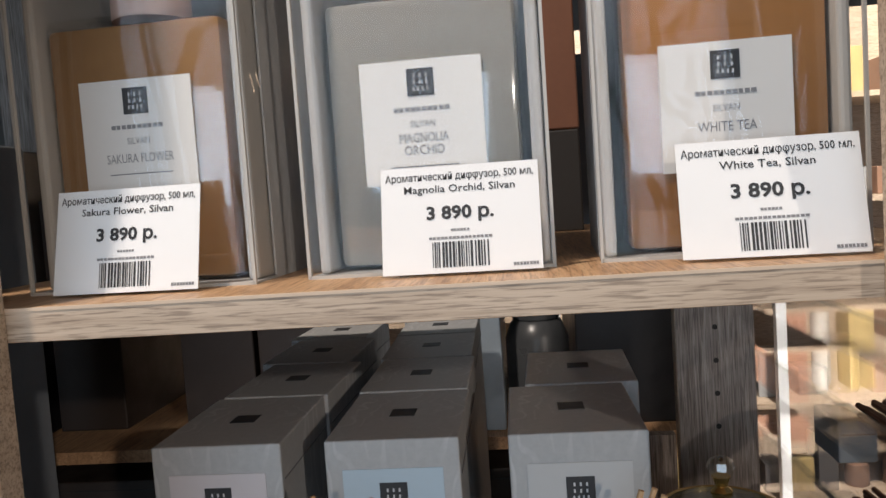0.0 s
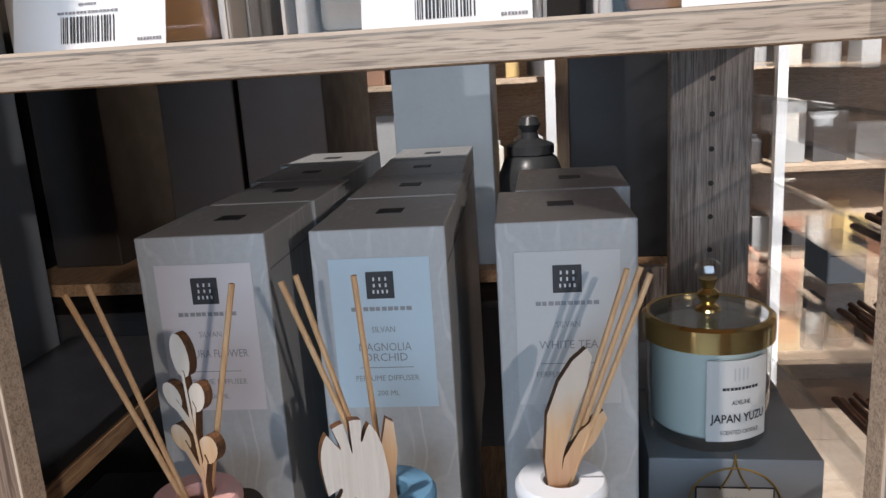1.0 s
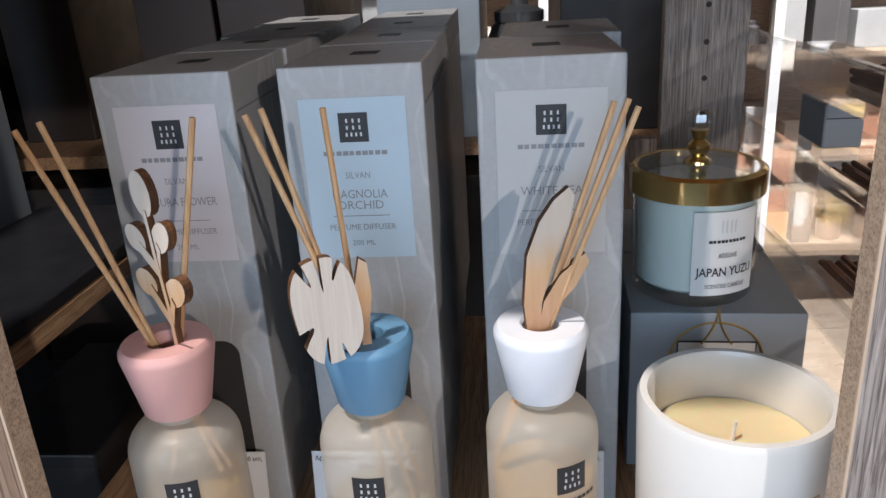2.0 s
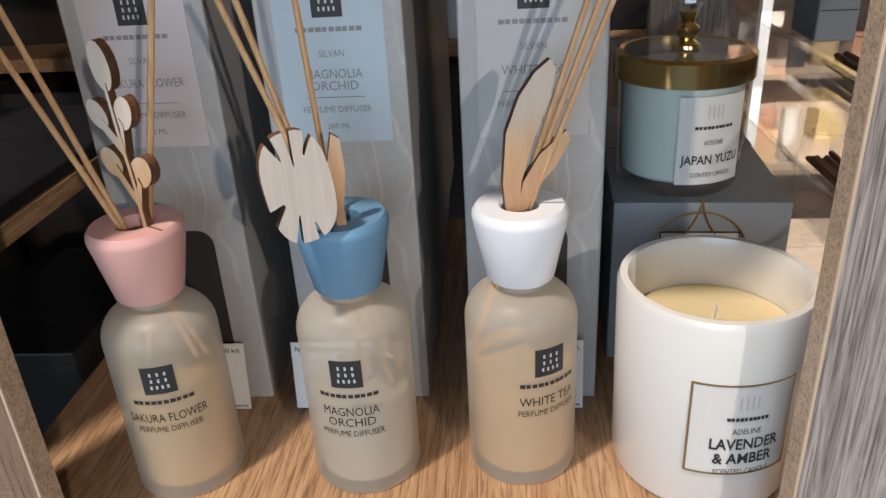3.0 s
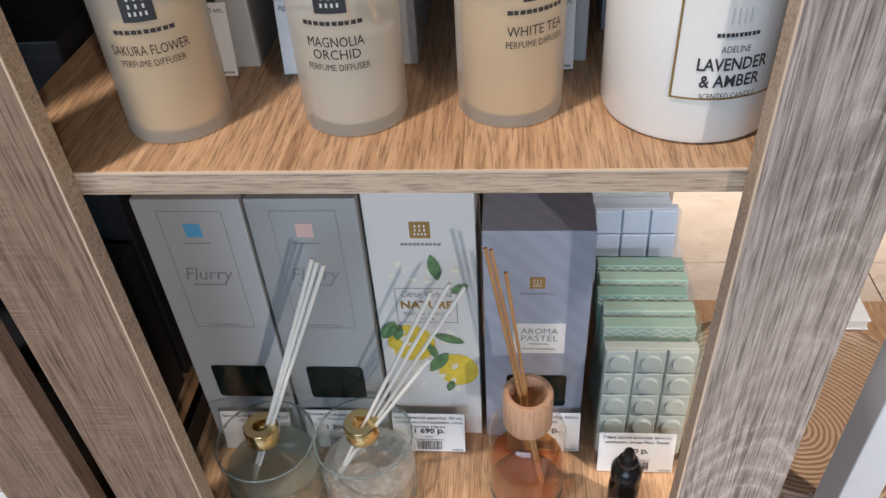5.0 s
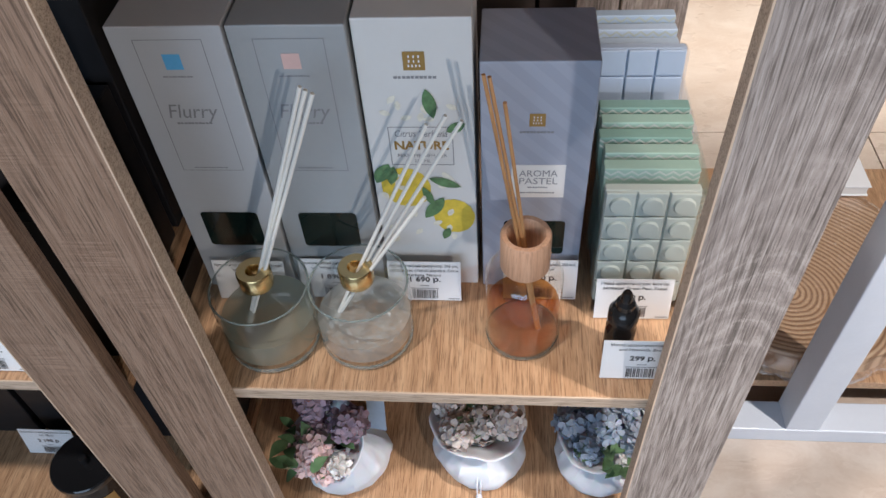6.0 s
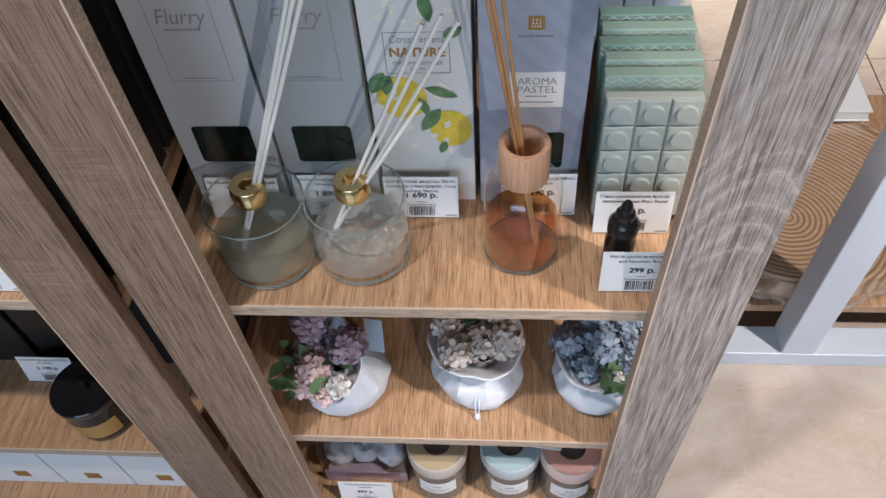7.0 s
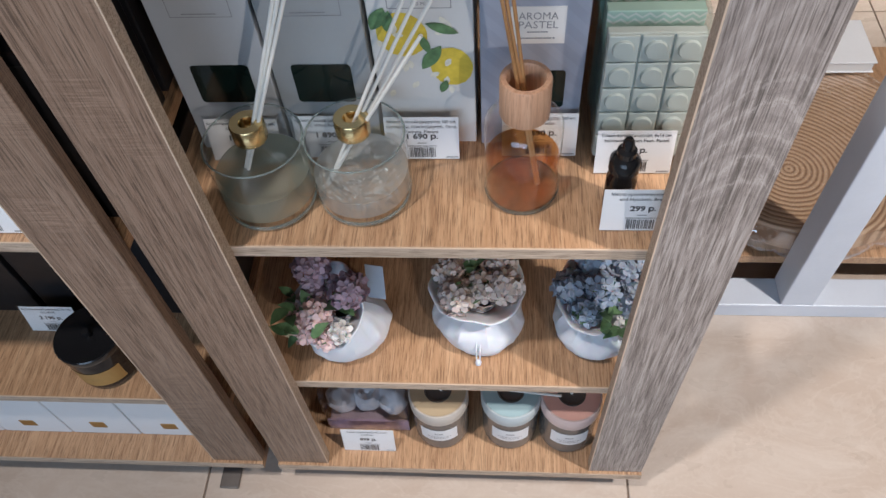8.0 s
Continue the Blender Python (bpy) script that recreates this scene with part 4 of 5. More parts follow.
t = carton(pose(0.0855, 0.128, ZC, 0, 0, 0), 0.092, 0.075, 0.267, CARTON_BLUE, "blue-grey hatched carton with a square white label")
part("emblem", quad(B(), -0.0065, 0.0065, 0.205, 0.218), GOLD_INK, t)
part("emblem_bars", emblem(B(), 0, 0.2115, 0.012, -0.0007), PAPER, t)
part("small_print", word_bar(B(), 0, 0.199, 0.028, 0.0028, 10), INK_GREY, t)
lb = part("label", box(B(), -0.020, 0.026, -0.0006, 0.0002, 0.125, 0.163), LABEL_PAPER, t)
ink = B()
text(ink, "AROMA", 0.0105, 0.003, 0.1535, -0.0009, 0.0, 0.033)
text(ink, "PASTEL", 0.0105, 0.003, 0.1445, -0.0009, 0.0, 0.033)
word_bar(ink, 0.003, 0.1375, 0.018, 0.002, 8, -0.0009)
word_bar(ink, 0.003, 0.1310, 0.030, 0.002, 12, -0.0009)
part("lettering", ink, INK_GREY, lb)
part("window", rounded(-0.026, 0.030, 0.05, 0.095, 0.004), WINDOW_GREEN, t, "dark glossy window")

for x, y, ln, pr in ((-0.190, 0.104, ("Ароматический диффузор, 200 мл,", "шт, Soft Cotton"), "1 890 р."), (-0.105, 0.108, ("Ароматический диффузор, 200 мл,", "шт, White Peach & Oud"), "1 890 р."), (-0.017, 0.106, ("Ароматический диффузор, 200 мл,", "сухоцветы, стекло/дерево, Citrus", "Verbena, Nature"), "1 690 р."), (0.095, 0.110, ("Ароматический диффузор, 200 мл,", "Aroma Pastel"), "1 690 р.")):
    price_tag(pose(x, y, ZC + 0.0005), 0.071, 0.05, ln, pr, 10)


def glass_diffuser(x, y, liq, level, sticks, label, flakes):
    t = thing("glass_diffuser", pose(x, y, ZC), label, "reed diffuser", "glass diffusers with brass collars")
    R, H = 0.0455, 0.080
    g = part("jar", lathe(B(), [(R - 0.006, 0.0004), (R - 0.001, 0.002), (R, 0.007), (R, H - 0.008), (R - 0.002, H - 0.002), (R - 0.008, H), (0.015, H + 0.001), (0.0125, H + 0.003)], 56), GLASS, t, "clear glass", True)
    rim = B()
    lathe(rim, [(R - 0.0022, H - 0.0022), (R - 0.0010, H - 0.0032), (R - 0.0002, H - 0.0022), (R - 0.0012, H - 0.0012), (R - 0.0022, H - 0.0022)], 56)
    part("rim", rim, GLASS_RIM_GLINT, g, "", True)
    part("base", lathe(B(), [(R - 0.005, 0.0006), (R - 0.0015, 0.0022), (R - 0.0010, 0.0050), (R - 0.0030, 0.0058), (R - 0.005, 0.0006)], 48), GLASS_RIM_GLINT, g, "thick glass base ring with its glint in the colour", True)
    part("liquid", lathe(B(), [(R - 0.004, 0.0105), (R - 0.002, 0.013), (R - 0.002, level), (0, level)], 44), liq, g, "", True)
    if flakes:
        rng = random.Random(3)
        fl = B()
        for k in range(420):
            a, r = rng.uniform(0, 6.28), (R - 0.006) * math.sqrt(rng.random())
            c = Vector((r * math.cos(a), r * math.sin(a), rng.uniform(0.012, level)))
            u = Vector((rng.uniform(-1, 1), rng.uniform(-1, 1), rng.uniform(-0.3, 0.3))).normalized() * rng.uniform(0.0010, 0.0024)
            w = Vector((-u.y, u.x, rng.uniform(-0.002, 0.002))) * 0.6
            fl.faces.new([fl.verts.new(c + q) for q in (u, w, -u, -w)])
        part("dried_petal", fl, plain("pale_flake", (0.50, 0.51, 0.49), 0.5), g, "pale flakes on the liquid")
    part("collar", lathe(B(), [(0.006, H + 0.001), (0.0150, H + 0.001), (0.0155, H + 0.002), (0.0155, H + 0.018), (0.0146, H + 0.0195), (0.0070, H + 0.0190), (0.0058, H + 0.016), (0.006, H + 0.001)], 40), BRASS, t, "satin brass collar", True)
    reeds(t, sticks, REED_WHITE, 0.0017, "white fibre stick")
    return t


L1 = frosted("murky_liquid", (0.42, 0.47, 0.38), 0.46)
L2 = frosted("whitish_liquid", (0.64, 0.67, 0.65), 0.46)
glass_diffuser(-0.160, 0.0605, L1, 0.040, [((-0.026, 0.0, 0.012), (0.0765, 0.0095, 0.288)), ((-0.0255, 0.003, 0.012), (0.0800, 0.0095, 0.285)), ((-0.0240, -0.003, 0.012), (0.0845, 0.0095, 0.282))], "clear glass reed diffuser with brass collar and three white sticks", False)
glass_diffuser(-0.070, 0.0665, L2, 0.034, [((-0.033, 0, 0.012), (0.072, 0.009, 0.250)), ((-0.032, 0.003, 0.012), (0.086, 0.014, 0.254)), ((-0.034, -0.003, 0.012), (0.097, 0.024, 0.241)), ((-0.036, 0.0, 0.012), (0.068, -0.006, 0.190))], "clear glass reed diffuser with pale flakes and white sticks", True)

# amber bottle with a wooden stopper
t = thing("amber_diffuser", pose(0.078, 0.071, ZC), "clear glass bottle of amber liquid with a wooden stopper", "reed diffuser")
R = 0.0345
prof = [(R - 0.004, 0.0004), (R - 0.001, 0.0015), (R, 0.005), (R, 0.084)]
for i in range(1, 9):
    a = radians(90 * i / 8)
    prof.append((0.016 + (R - 0.016) * math.cos(a), 0.084 + 0.017 * math.sin(a)))
g = part("bottle", lathe(B(), prof + [(0.016, 0.107)], 52), GLASS, t, "clear glass", True)
part("foot_ring", lathe(B(), [(R - 0.006, 0.0006), (R - 0.001, 0.0012), (R + 0.0002, 0.005), (R - 0.003, 0.004), (R - 0.006, 0.0006)], 52), GLASS_RIM_GLINT, g, "", True)
part("liquid", lathe(B(), [(R - 0.004, 0.003), (R - 0.0015, 0.006), (R - 0.0015, 0.047), (0, 0.047)], 44), clear("amber_liquid", (0.94, 0.64, 0.36), base=0.05), g, "amber liquid", True)
part("base", lathe(B(), [(0, 0.0015), (R - 0.004, 0.0015), (R - 0.002, 0.006), (0, 0.009)], 44), plain("amber_base", (0.42, 0.17, 0.06), 0.1, var=0.45, blot=70, trans=0.5), g, "deep amber base", True)
part("stopper", lathe(B(), [(0.013, 0.099), (0.0205, 0.099), (0.0215, 0.101), (0.0215, 0.137), (0.0205, 0.139), (0.0165, 0.139), (0.0150, 0.137), (0.0140, 0.109), (0.013, 0.099)], 44), BEECH, t, "pale turned beech stopper", True)
reeds(t, [((0.014, -0.004, 0.010), (-0.034, 0.009, 0.290)), ((0.016, -0.002, 0.010), (-0.030, 0.012, 0.286)), ((0.014, 0.0, 0.010), (-0.019, 0.009, 0.266))], REED_DARK, 0.0016, "amber-soaked stick")

# clay bars in a clear bin
GREEN_BARS = [plain("clay_wrap_" + str(i), c, 0.5, var=0.06) for i, c in enumerate(((0.30, 0.42, 0.345), (0.33, 0.45, 0.37), (0.21, 0.335, 0.275), (0.31, 0.44, 0.36), (0.20, 0.32, 0.27), (0.27, 0.39, 0.32), (0.45, 0.53, 0.62), (0.48, 0.56, 0.66), (0.42, 0.51, 0.61)))]
CLAY_GREEN = plain("clay_pale_green", (0.47, 0.51, 0.46), 0.35, var=0.05)
CLAY_BLUE = plain("clay_pale_blue", (0.42, 0.50, 0.62), 0.35, var=0.05)


def chevron(w, h, y):
    bm = B()
    n = 14
    for r in range(2):
        for i in range(n):
            x0, x1 = -w / 2 + w * i / n, -w / 2 + w * (i + 1) / n
            za, zb = (0, 0.004) if i % 2 else (0.004, 0)
            z = h - 0.013 + r * 0.0055
            bm.faces.new([bm.verts.new(p) for p in ((x0, y, z + za), (x1, y, z + zb), (x1, y, z + zb + 0.0022), (x0, y, z + za + 0.0022))])
    return bm


def clay_bar(m, mat_, bare, clay, label):
    w, h, th = 0.082, 0.140, 0.014
    t = thing("clay_bar", m, label, "scented clay", "scented clay bars")
    if not bare:
        b = part("wrapper", box(B(), -w / 2, w / 2, 0, th, 0, h, 0.0012), mat_, t)
        part("chevron_print", chevron(w, h, -0.0004), CLAY_GREEN, b, "pale zigzag print")
        return t
    rows, cols = 5, 3
    part("slab", box(B(), -w / 2, w / 2, 0.004, th, 0, h, 0.0015), clay, t)
    for r in range(rows):
        for c in range(cols):
            x0, z0 = -w / 2 + w * c / cols, h * r / rows
            seg = part("segment", box(B(), x0 + 0.0008, x0 + w / cols - 0.0008, 0.0006, 0.0045, z0 + 0.0008, z0 + h / rows - 0.0008, 0.0012), clay, t)
            if bare == "crescent":
                k = move(lathe(B(), [(0.0094, 0.0), (0.0094, 0.0012), (0.0085, 0.0026), (0.0060, 0.0028), (0, 0.0026)], 24), pose(x0 + w / cols / 2, 0.0006, z0 + h / rows / 2, 90))
                part("boss", k, clay, seg, "", True)
    part("film", box(B(), -w / 2 - 0.001, w / 2 + 0.001, -0.0052, th + 0.001, -0.0, h + 0.001, 0.002), FILM, t, "clear shrink film")
    return t


BIN = thing("acrylic_bin", pose(0.188, 0.096, ZC), "clear acrylic bin holding scented clay bars", "bin")
for nm, b6 in (("front_panel", (-0.048, 0.048, 0, 0.002, 0.002, 0.062)), ("side_panel", (-0.048, -0.046, 0.002, 0.21, 0.002, 0.14)), ("side_panel", (0.046, 0.048, 0.002, 0.21, 0.002, 0.14)), ("bottom_panel", (-0.048, 0.048, 0, 0.21, 0, 0.002))):
    part(nm, box(B(), *b6), ACRYLIC, BIN)
clay_bar(pose(0.187, 0.108, ZC + 0.0021, -3), None, "crescent", CLAY_GREEN, "pale green embossed clay bar in clear film")
for i in range(5):
    clay_bar(pose(0.187 + 0.002 * math.sin(i * 2.3), 0.128 + i * 0.0185, ZC + 0.010 + 0.002 * i, -4), GREEN_BARS[i], "", None, "clay bar in green zigzag-printed paper")
clay_bar(pose(0.187, 0.243, ZC + 0.048, -7), None, "plain", CLAY_BLUE, "pale blue segmented clay bar in clear film")
for i in range(3):
    clay_bar(pose(0.184, 0.265 + i * 0.0185, ZC + 0.040 + 0.004 * i, -7), GREEN_BARS[6 + i], "", None, "clay bar in pale blue printed paper")
price_tag(pose(0.182, 0.088, ZC + 0.0005), 0.071, 0.05, ("Глина ароматическая, 8x14 см,", "зеленая, Green Pear, Pastel"), "390 р.", 10)
price_tag(pose(0.183, 0.0205, ZC + 0.0005), 0.071, 0.05, ("Масло ароматическое, 10 мл,", "and Hyacinth, Breeze"), "299 р.", 8)
t = thing("oil_vial", pose(0.165, 0.050, ZC), "small black glass oil vial with a ribbed black cap", "vial")
part("vial", lathe(B(), [(0, 0), (0.0125, 0), (0.0135, 0.002), (0.0135, 0.042), (0.0095, 0.050), (0.0095, 0.054)], 36), plain("black_glass", (0.012, 0.010, 0.010), 0.08), t, "", True)
part("cap", lathe(B(), [(0.0115, 0.052), (0.0135, 0.053), (0.0135, 0.064), (0.0105, 0.068), (0.0085, 0.070), (0.0085, 0.076), (0.0055, 0.079), (0.0050, 0.086), (0.0035, 0.089), (0, 0.0895)], 24), plain("black_plastic", (0.015, 0.014, 0.014), 0.18), t, "black dropper cap", True)

# ---- fourth shelf: flower sachets ----
CLOTH = plain("white_cloth", (0.66, 0.68, 0.72), 0.75, var=0.05, grain=400, blot=20, bmp=0.25, sub=0.1)
SLATE_TAG = plain("tag_blue_grey", (0.30, 0.37, 0.46), 0.5)
LEAF_GREEN = plain("silk_leaf_green", (0.11, 0.20, 0.09), 0.55, var=0.4, blot=60)


def petals_mat(name, col):
    m, t, n, l, b = nodes_of(name)
    g = n.new("ShaderNodeNewGeometry")
    c = ramp(n, l, g.outputs["Random Per Island"], [(0.0, tuple(x * 0.74 for x in col)), (0.5, col), (1.0, tuple(min(1, x * 1.25) for x in col))])
    l.new(mixc(n, l, 0.2, c, ramp(n, l, noise_tex(n, l, coords(n, l), 90), [(0.3, tuple(x * 0.7 for x in col)), (0.7, col)])), b.inputs["Base Color"])
    b.inputs["Roughness"].default_value = 0.65
    b.inputs["Subsurface Weight"].default_value = 0.1
    b.inputs["Subsurface Scale"].default_value = 0.004
    return m


PET = {"pink": petals_mat("petal_pink", (0.72, 0.52, 0.50)), "mauve": petals_mat("petal_mauve", (0.34, 0.245, 0.30)), "cream": petals_mat("petal_cream", (0.62, 0.53, 0.48)),
       "blue": petals_mat("petal_grey_blue", (0.33, 0.38, 0.46)), "white": petals_mat("petal_white", (0.72, 0.69, 0.66))}


def flower_head(rng, c, r, n=80, size=0.0092):
    """A dome of four-petalled florets, each petal cupped."""
    bm = B()
    c = Vector(c)
    n = int(n * 0.95)
    for k in range(n):
        a, u = k * 2.39996, (k + 0.5) / n
        d = Vector((math.sin(math.acos(1 - 1.6 * u)) * math.cos(a), math.sin(math.acos(1 - 1.6 * u)) * math.sin(a), 1 - 1.6 * u))
        d = (d + Vector((rng.uniform(-0.2, 0.2), rng.uniform(-0.2, 0.2), rng.uniform(-0.2, 0.2)))).normalized()
        p = c + d * r * rng.uniform(0.82, 1.06)
        q = d.to_track_quat("Z", "Y").to_matrix()
        spin = rng.uniform(0, 1.57)
        for j in range(4):
            b = spin + j * math.pi / 2
            s = size * rng.uniform(0.8, 1.15)
            e, w = Vector((math.cos(b), math.sin(b), 0)), Vector((-math.sin(b), math.cos(b), 0))
            lift = rng.uniform(0.05, 0.45)
            pts = [Vector((0, 0, 0)), e * s * 0.55 + w * s * 0.42 + Vector((0, 0, s * lift * 0.4)), e * s + w * s * 0.28 + Vector((0, 0, s * lift)), e * s - w * s * 0.28 + Vector((0, 0, s * lift)), e * s * 0.55 - w * s * 0.42 + Vector((0, 0, s * lift * 0.4))]
            bm.faces.new([bm.verts.new(p + q @ v) for v in pts])
    return bm


def leaf_mesh(p, d, length, width):
    bm = B()
    p, d = Vector(p), Vector(d).normalized()
    q = d.to_track_quat("Y", "Z").to_matrix()
    rows = []
    for i in range(7):
        u = i / 6
        w = width * math.sin(math.pi * (0.06 + 0.94 * u) ** 0.8) + 0.0003
        z = 0.12 * length * math.sin(u * 2.6)
        rows.append([bm.verts.new(p + q @ Vector((s * w, u * length, z + abs(s) * w * 0.25))) for s in (-1, 0, 1)])
    for a, b in zip(rows, rows[1:]):
        for i in range(2):
            bm.faces.new((a[i], a[i + 1], b[i + 1], b[i]))
    return bm


def sachet(x, y, R, tilt, aim, heads, leaves, label, seed, tassel=False):
    rng = random.Random(seed)
    t = thing("flower_sachet", pose(x, y, ZD), label, "sachet", "flower sachets")
    bag = B()
    prof = [(0, 0), (R * 0.74, 0.0), (R * 0.88, 0.003), (R * 0.96, 0.008), (R, 0.015), (R * 1.01, 0.020), (R * 0.99, 0.026), (R * 0.95, 0.032), (R * 0.89, 0.038), (R * 0.82, 0.044), (R * 0.73, 0.049), (R * 0.64, 0.053), (R * 0.55, 0.057), (R * 0.42, 0.062), (R * 0.38, 0.066)]
    lathe(bag, prof, 56)
    for v in bag.verts:
        a = math.atan2(v.co.y, v.co.x)
        k = max(0, min(1, (v.co.z - 0.018) / 0.04)) * 0.09
        f = 1 + k * math.sin(a * 14 + seed) * math.sin(a * 4 + 2 * seed) + 0.02 * math.sin(a * 3 + seed)
        f += 0.11 * noise.noise(Vector((v.co.x * 26, v.co.y * 26, v.co.z * 40 + seed * 5))) + 0.05 * noise.noise(v.co * 85 + Vector((seed, 0, 0)))
        v.co.x, v.co.y = v.co.x * f, v.co.y * f
    part("bag", bag, CLOTH, t, "white gathered cloth bag", True)
    ruff = B()
    seg, rings = 64, []
    tm = Matrix.Translation((0, 0, 0.060)) @ Euler((radians(tilt), 0, radians(aim))).to_matrix().to_4x4()
    for r, z in ((R * 0.38, 0.0), (R * 0.62, 0.008), (R * 0.84, 0.017), (R * 0.95, 0.024), (R * 1.02, 0.027)):
        ring = []
        for i in range(seg):
            a = 2 * math.pi * i / seg
            f = 1 + (r / R) * (0.03 * math.sin(3 * a + seed) + 0.012 * math.sin(11 * a))
            ring.append(ruff.verts.new(tm @ Vector((r * f * math.cos(a), r * f * math.sin(a), z + (r / R) * 0.0035 * math.sin(5 * a + seed)))))
        rings.append(ring)
    for a, b in zip(rings, rings[1:]):
        for i in range(seg):
            ruff.faces.new((a[i], a[(i + 1) % seg], b[(i + 1) % seg], b[i]))
    ob = part("ruff", ruff, CLOTH, t, "flared white cloth ruff", True)
    sol = ob.modifiers.new("thickness", "SOLIDIFY")
    sol.thickness = 0.0012
    part("tie", lathe(B(), [(R * 0.36, 0.0605), (R * 0.43, 0.061), (R * 0.45, 0.063), (R * 0.43, 0.065), (R * 0.36, 0.0655)], 32), CLOTH, t, "white cord", True)
    if tassel:
        rod_ = B()
        for s in (-0.0018, 0.0018):
            rod(rod_, (s, -R * 0.46, 0.063), (s * 1.3, -R * 1.02, 0.024), 0.0010)
            rod(rod_, (s * 1.3, -R * 1.02, 0.024), (s, -R * 1.08, 0.002), 0.0010)
        part("cord", rod_, CLOTH, t)
        part("cord_knot", lathe(B(), [(0, 0), (0.0035, 0.001), (0.004, 0.005), (0.002, 0.009), (0, 0.010)], 14, 0.0, -R * 1.09), CLOTH, t, "", True)
    for rho, phi, up, r, col, n in heads:
        c = tm @ Vector((rho * math.cos(radians(phi)), rho * math.sin(radians(phi)), up))
        part("flower_head", flower_head(rng, c, r, n), PET[col], t, f"{col} fabric hydrangea head")
    for p, d, ln, w in leaves:
        part("leaf", leaf_mesh(p, d, ln, w), LEAF_GREEN, t, "green fabric leaf", True)
    return t


def sprays(rng, cx, cy, cz, r, n):
    return [((cx + rng.uniform(-r, r) * 0.6, cy + rng.uniform(-r, r) * 0.6, cz + rng.uniform(-0.01, 0.01)), (rng.uniform(-1, 1), rng.uniform(-1, 0.6), rng.uniform(-0.1, 0.6)), rng.uniform(0.018, 0.03), rng.uniform(0.005, 0.009)) for k in range(n)]


rng = random.Random(11)
s1 = sachet(-0.130, 0.072, 0.052, 42, -46, [(0.036, 262, 0.034, 0.019, "pink", 46), (0.044, 222, 0.030, 0.013, "pink", 30), (0.012, 270, 0.038, 0.017, "pink", 40), (0.038, 318, 0.034, 0.011, "pink", 22), (0.040, 350, 0.034, 0.010, "white", 18), (0.044, 140, 0.044, 0.020, "mauve", 54), (0.046, 62, 0.040, 0.020, "mauve", 50), (0.022, 180, 0.030, 0.013, "mauve", 30)], sprays(rng, -0.03, -0.03, 0.082, 0.055, 22), "white cloth sachet with pink and mauve fabric flowers", 2)
sachet(0.034, 0.088, 0.055, -2, 14, [(0.010, 270, 0.030, 0.021, "cream", 56)] + [(0.034, 60 * k - 30, 0.034, 0.0185, "cream", 50) for k in range(5)], sprays(rng, 0, 0.004, 0.090, 0.042, 12), "white cloth sachet with cream fabric flowers and a hanging cord", 5, True)
sachet(0.178, 0.082, 0.053, 6, -10, [(0.0, 0, 0.036, 0.023, "blue", 60), (0.030, 240, 0.030, 0.017, "blue", 48), (0.036, 185, 0.032, 0.019, "blue", 52), (0.036, 345, 0.030, 0.018, "blue", 48), (0.044, 300, 0.020, 0.011, "white", 16), (0.036, 110, 0.042, 0.022, "blue", 50), (0.036, 50, 0.042, 0.022, "blue", 50)], sprays(rng, -0.012, -0.026, 0.082, 0.055, 24), "white cloth sachet with grey-blue fabric flowers", 8)

sp = B()
last = None
for k in range(44):
    a, r = k * 0.36, 0.0012 + 0.00017 * k
    p = Vector((-0.060 + r * math.cos(a), -0.038 - 0.002 * math.sin(a), 0.052 + r * math.sin(a)))
    if last is not None:
        rod(sp, last, p, 0.0008, None, 5)
    last = p
part("fern_spiral", sp, plain("fern_cream", (0.60, 0.55, 0.38), 0.6), s1, "cream curled fern tip", True)
part("hang_tag", move(box(B(), -0.011, 0.011, 0, 0.0008, 0, 0.058), pose(0.040, 0.016, 0.052, -10, 0, -8)), SLATE_TAG, s1, "blue-grey paper hang tag")

# ---- lowest shelf: soap pack and lidded pots ----


def pot(x, y, top, label):
    t = thing("candle_pot", pose(x, y, ZE), label, "candle", "lidded candle pots")
    R = 0.040
    g = part("jar", lathe(B(), [(0, 0), (R - 0.006, 0), (R - 0.001, 0.004), (R, 0.012), (R, 0.090), (0, 0.090)], 52), plain("pot_grey", (0.13, 0.122, 0.115), 0.22, var=0.08), t, "smoked grey glass", True)
    part("lid", lathe(B(), [(0, 0.090), (R + 0.001, 0.090), (R + 0.0015, 0.092), (R + 0.0015, 0.116), (R + 0.0005, 0.1185), (R - 0.001, 0.1185), (R - 0.001, 0.117), (0, 0.117)], 52), plain("pot_band_" + label.split()[0], tuple(0.45 * v + 0.34 for v in top), 0.4), t, "pale lid band", True)
    lid = part("lid_top", lathe(B(), [(0.0185, 0.1165), (0.0185, 0.1190), (R - 0.0012, 0.1195)], 52), plain("pot_lid_" + label.split()[0], top, 0.5, var=0.06), t, label.split()[0] + " lid disc", True)
    part("knob_recess", lathe(B(), [(0, 0.1178), (0.0180, 0.1182), (0.0190, 0.1200), (0.0170, 0.1202), (0.0155, 0.1185), (0, 0.1182)], 36), plain("recess_grey", (0.10, 0.085, 0.075), 0.4), t, "dark round recess", True)
    lb = part("label", bend(subdiv(-0.027, 0.027, 0.036, 0.072, 12, -0.0006), R), PAPER, g)
    ink = B()
    word_bar(ink, 0, 0.060, 0.012, 0.004, 4, -0.001)
    word_bar(ink, 0, 0.050, 0.034, 0.002, 12, -0.001)
    word_bar(ink, 0, 0.045, 0.026, 0.002, 10, -0.001)
    part("lettering", bend(ink, R), INK_GREY, lb)
    return t


p1 = pot(-0.024, 0.049, (0.46, 0.36, 0.23), "cream-topped lidded candle pot with a white label")
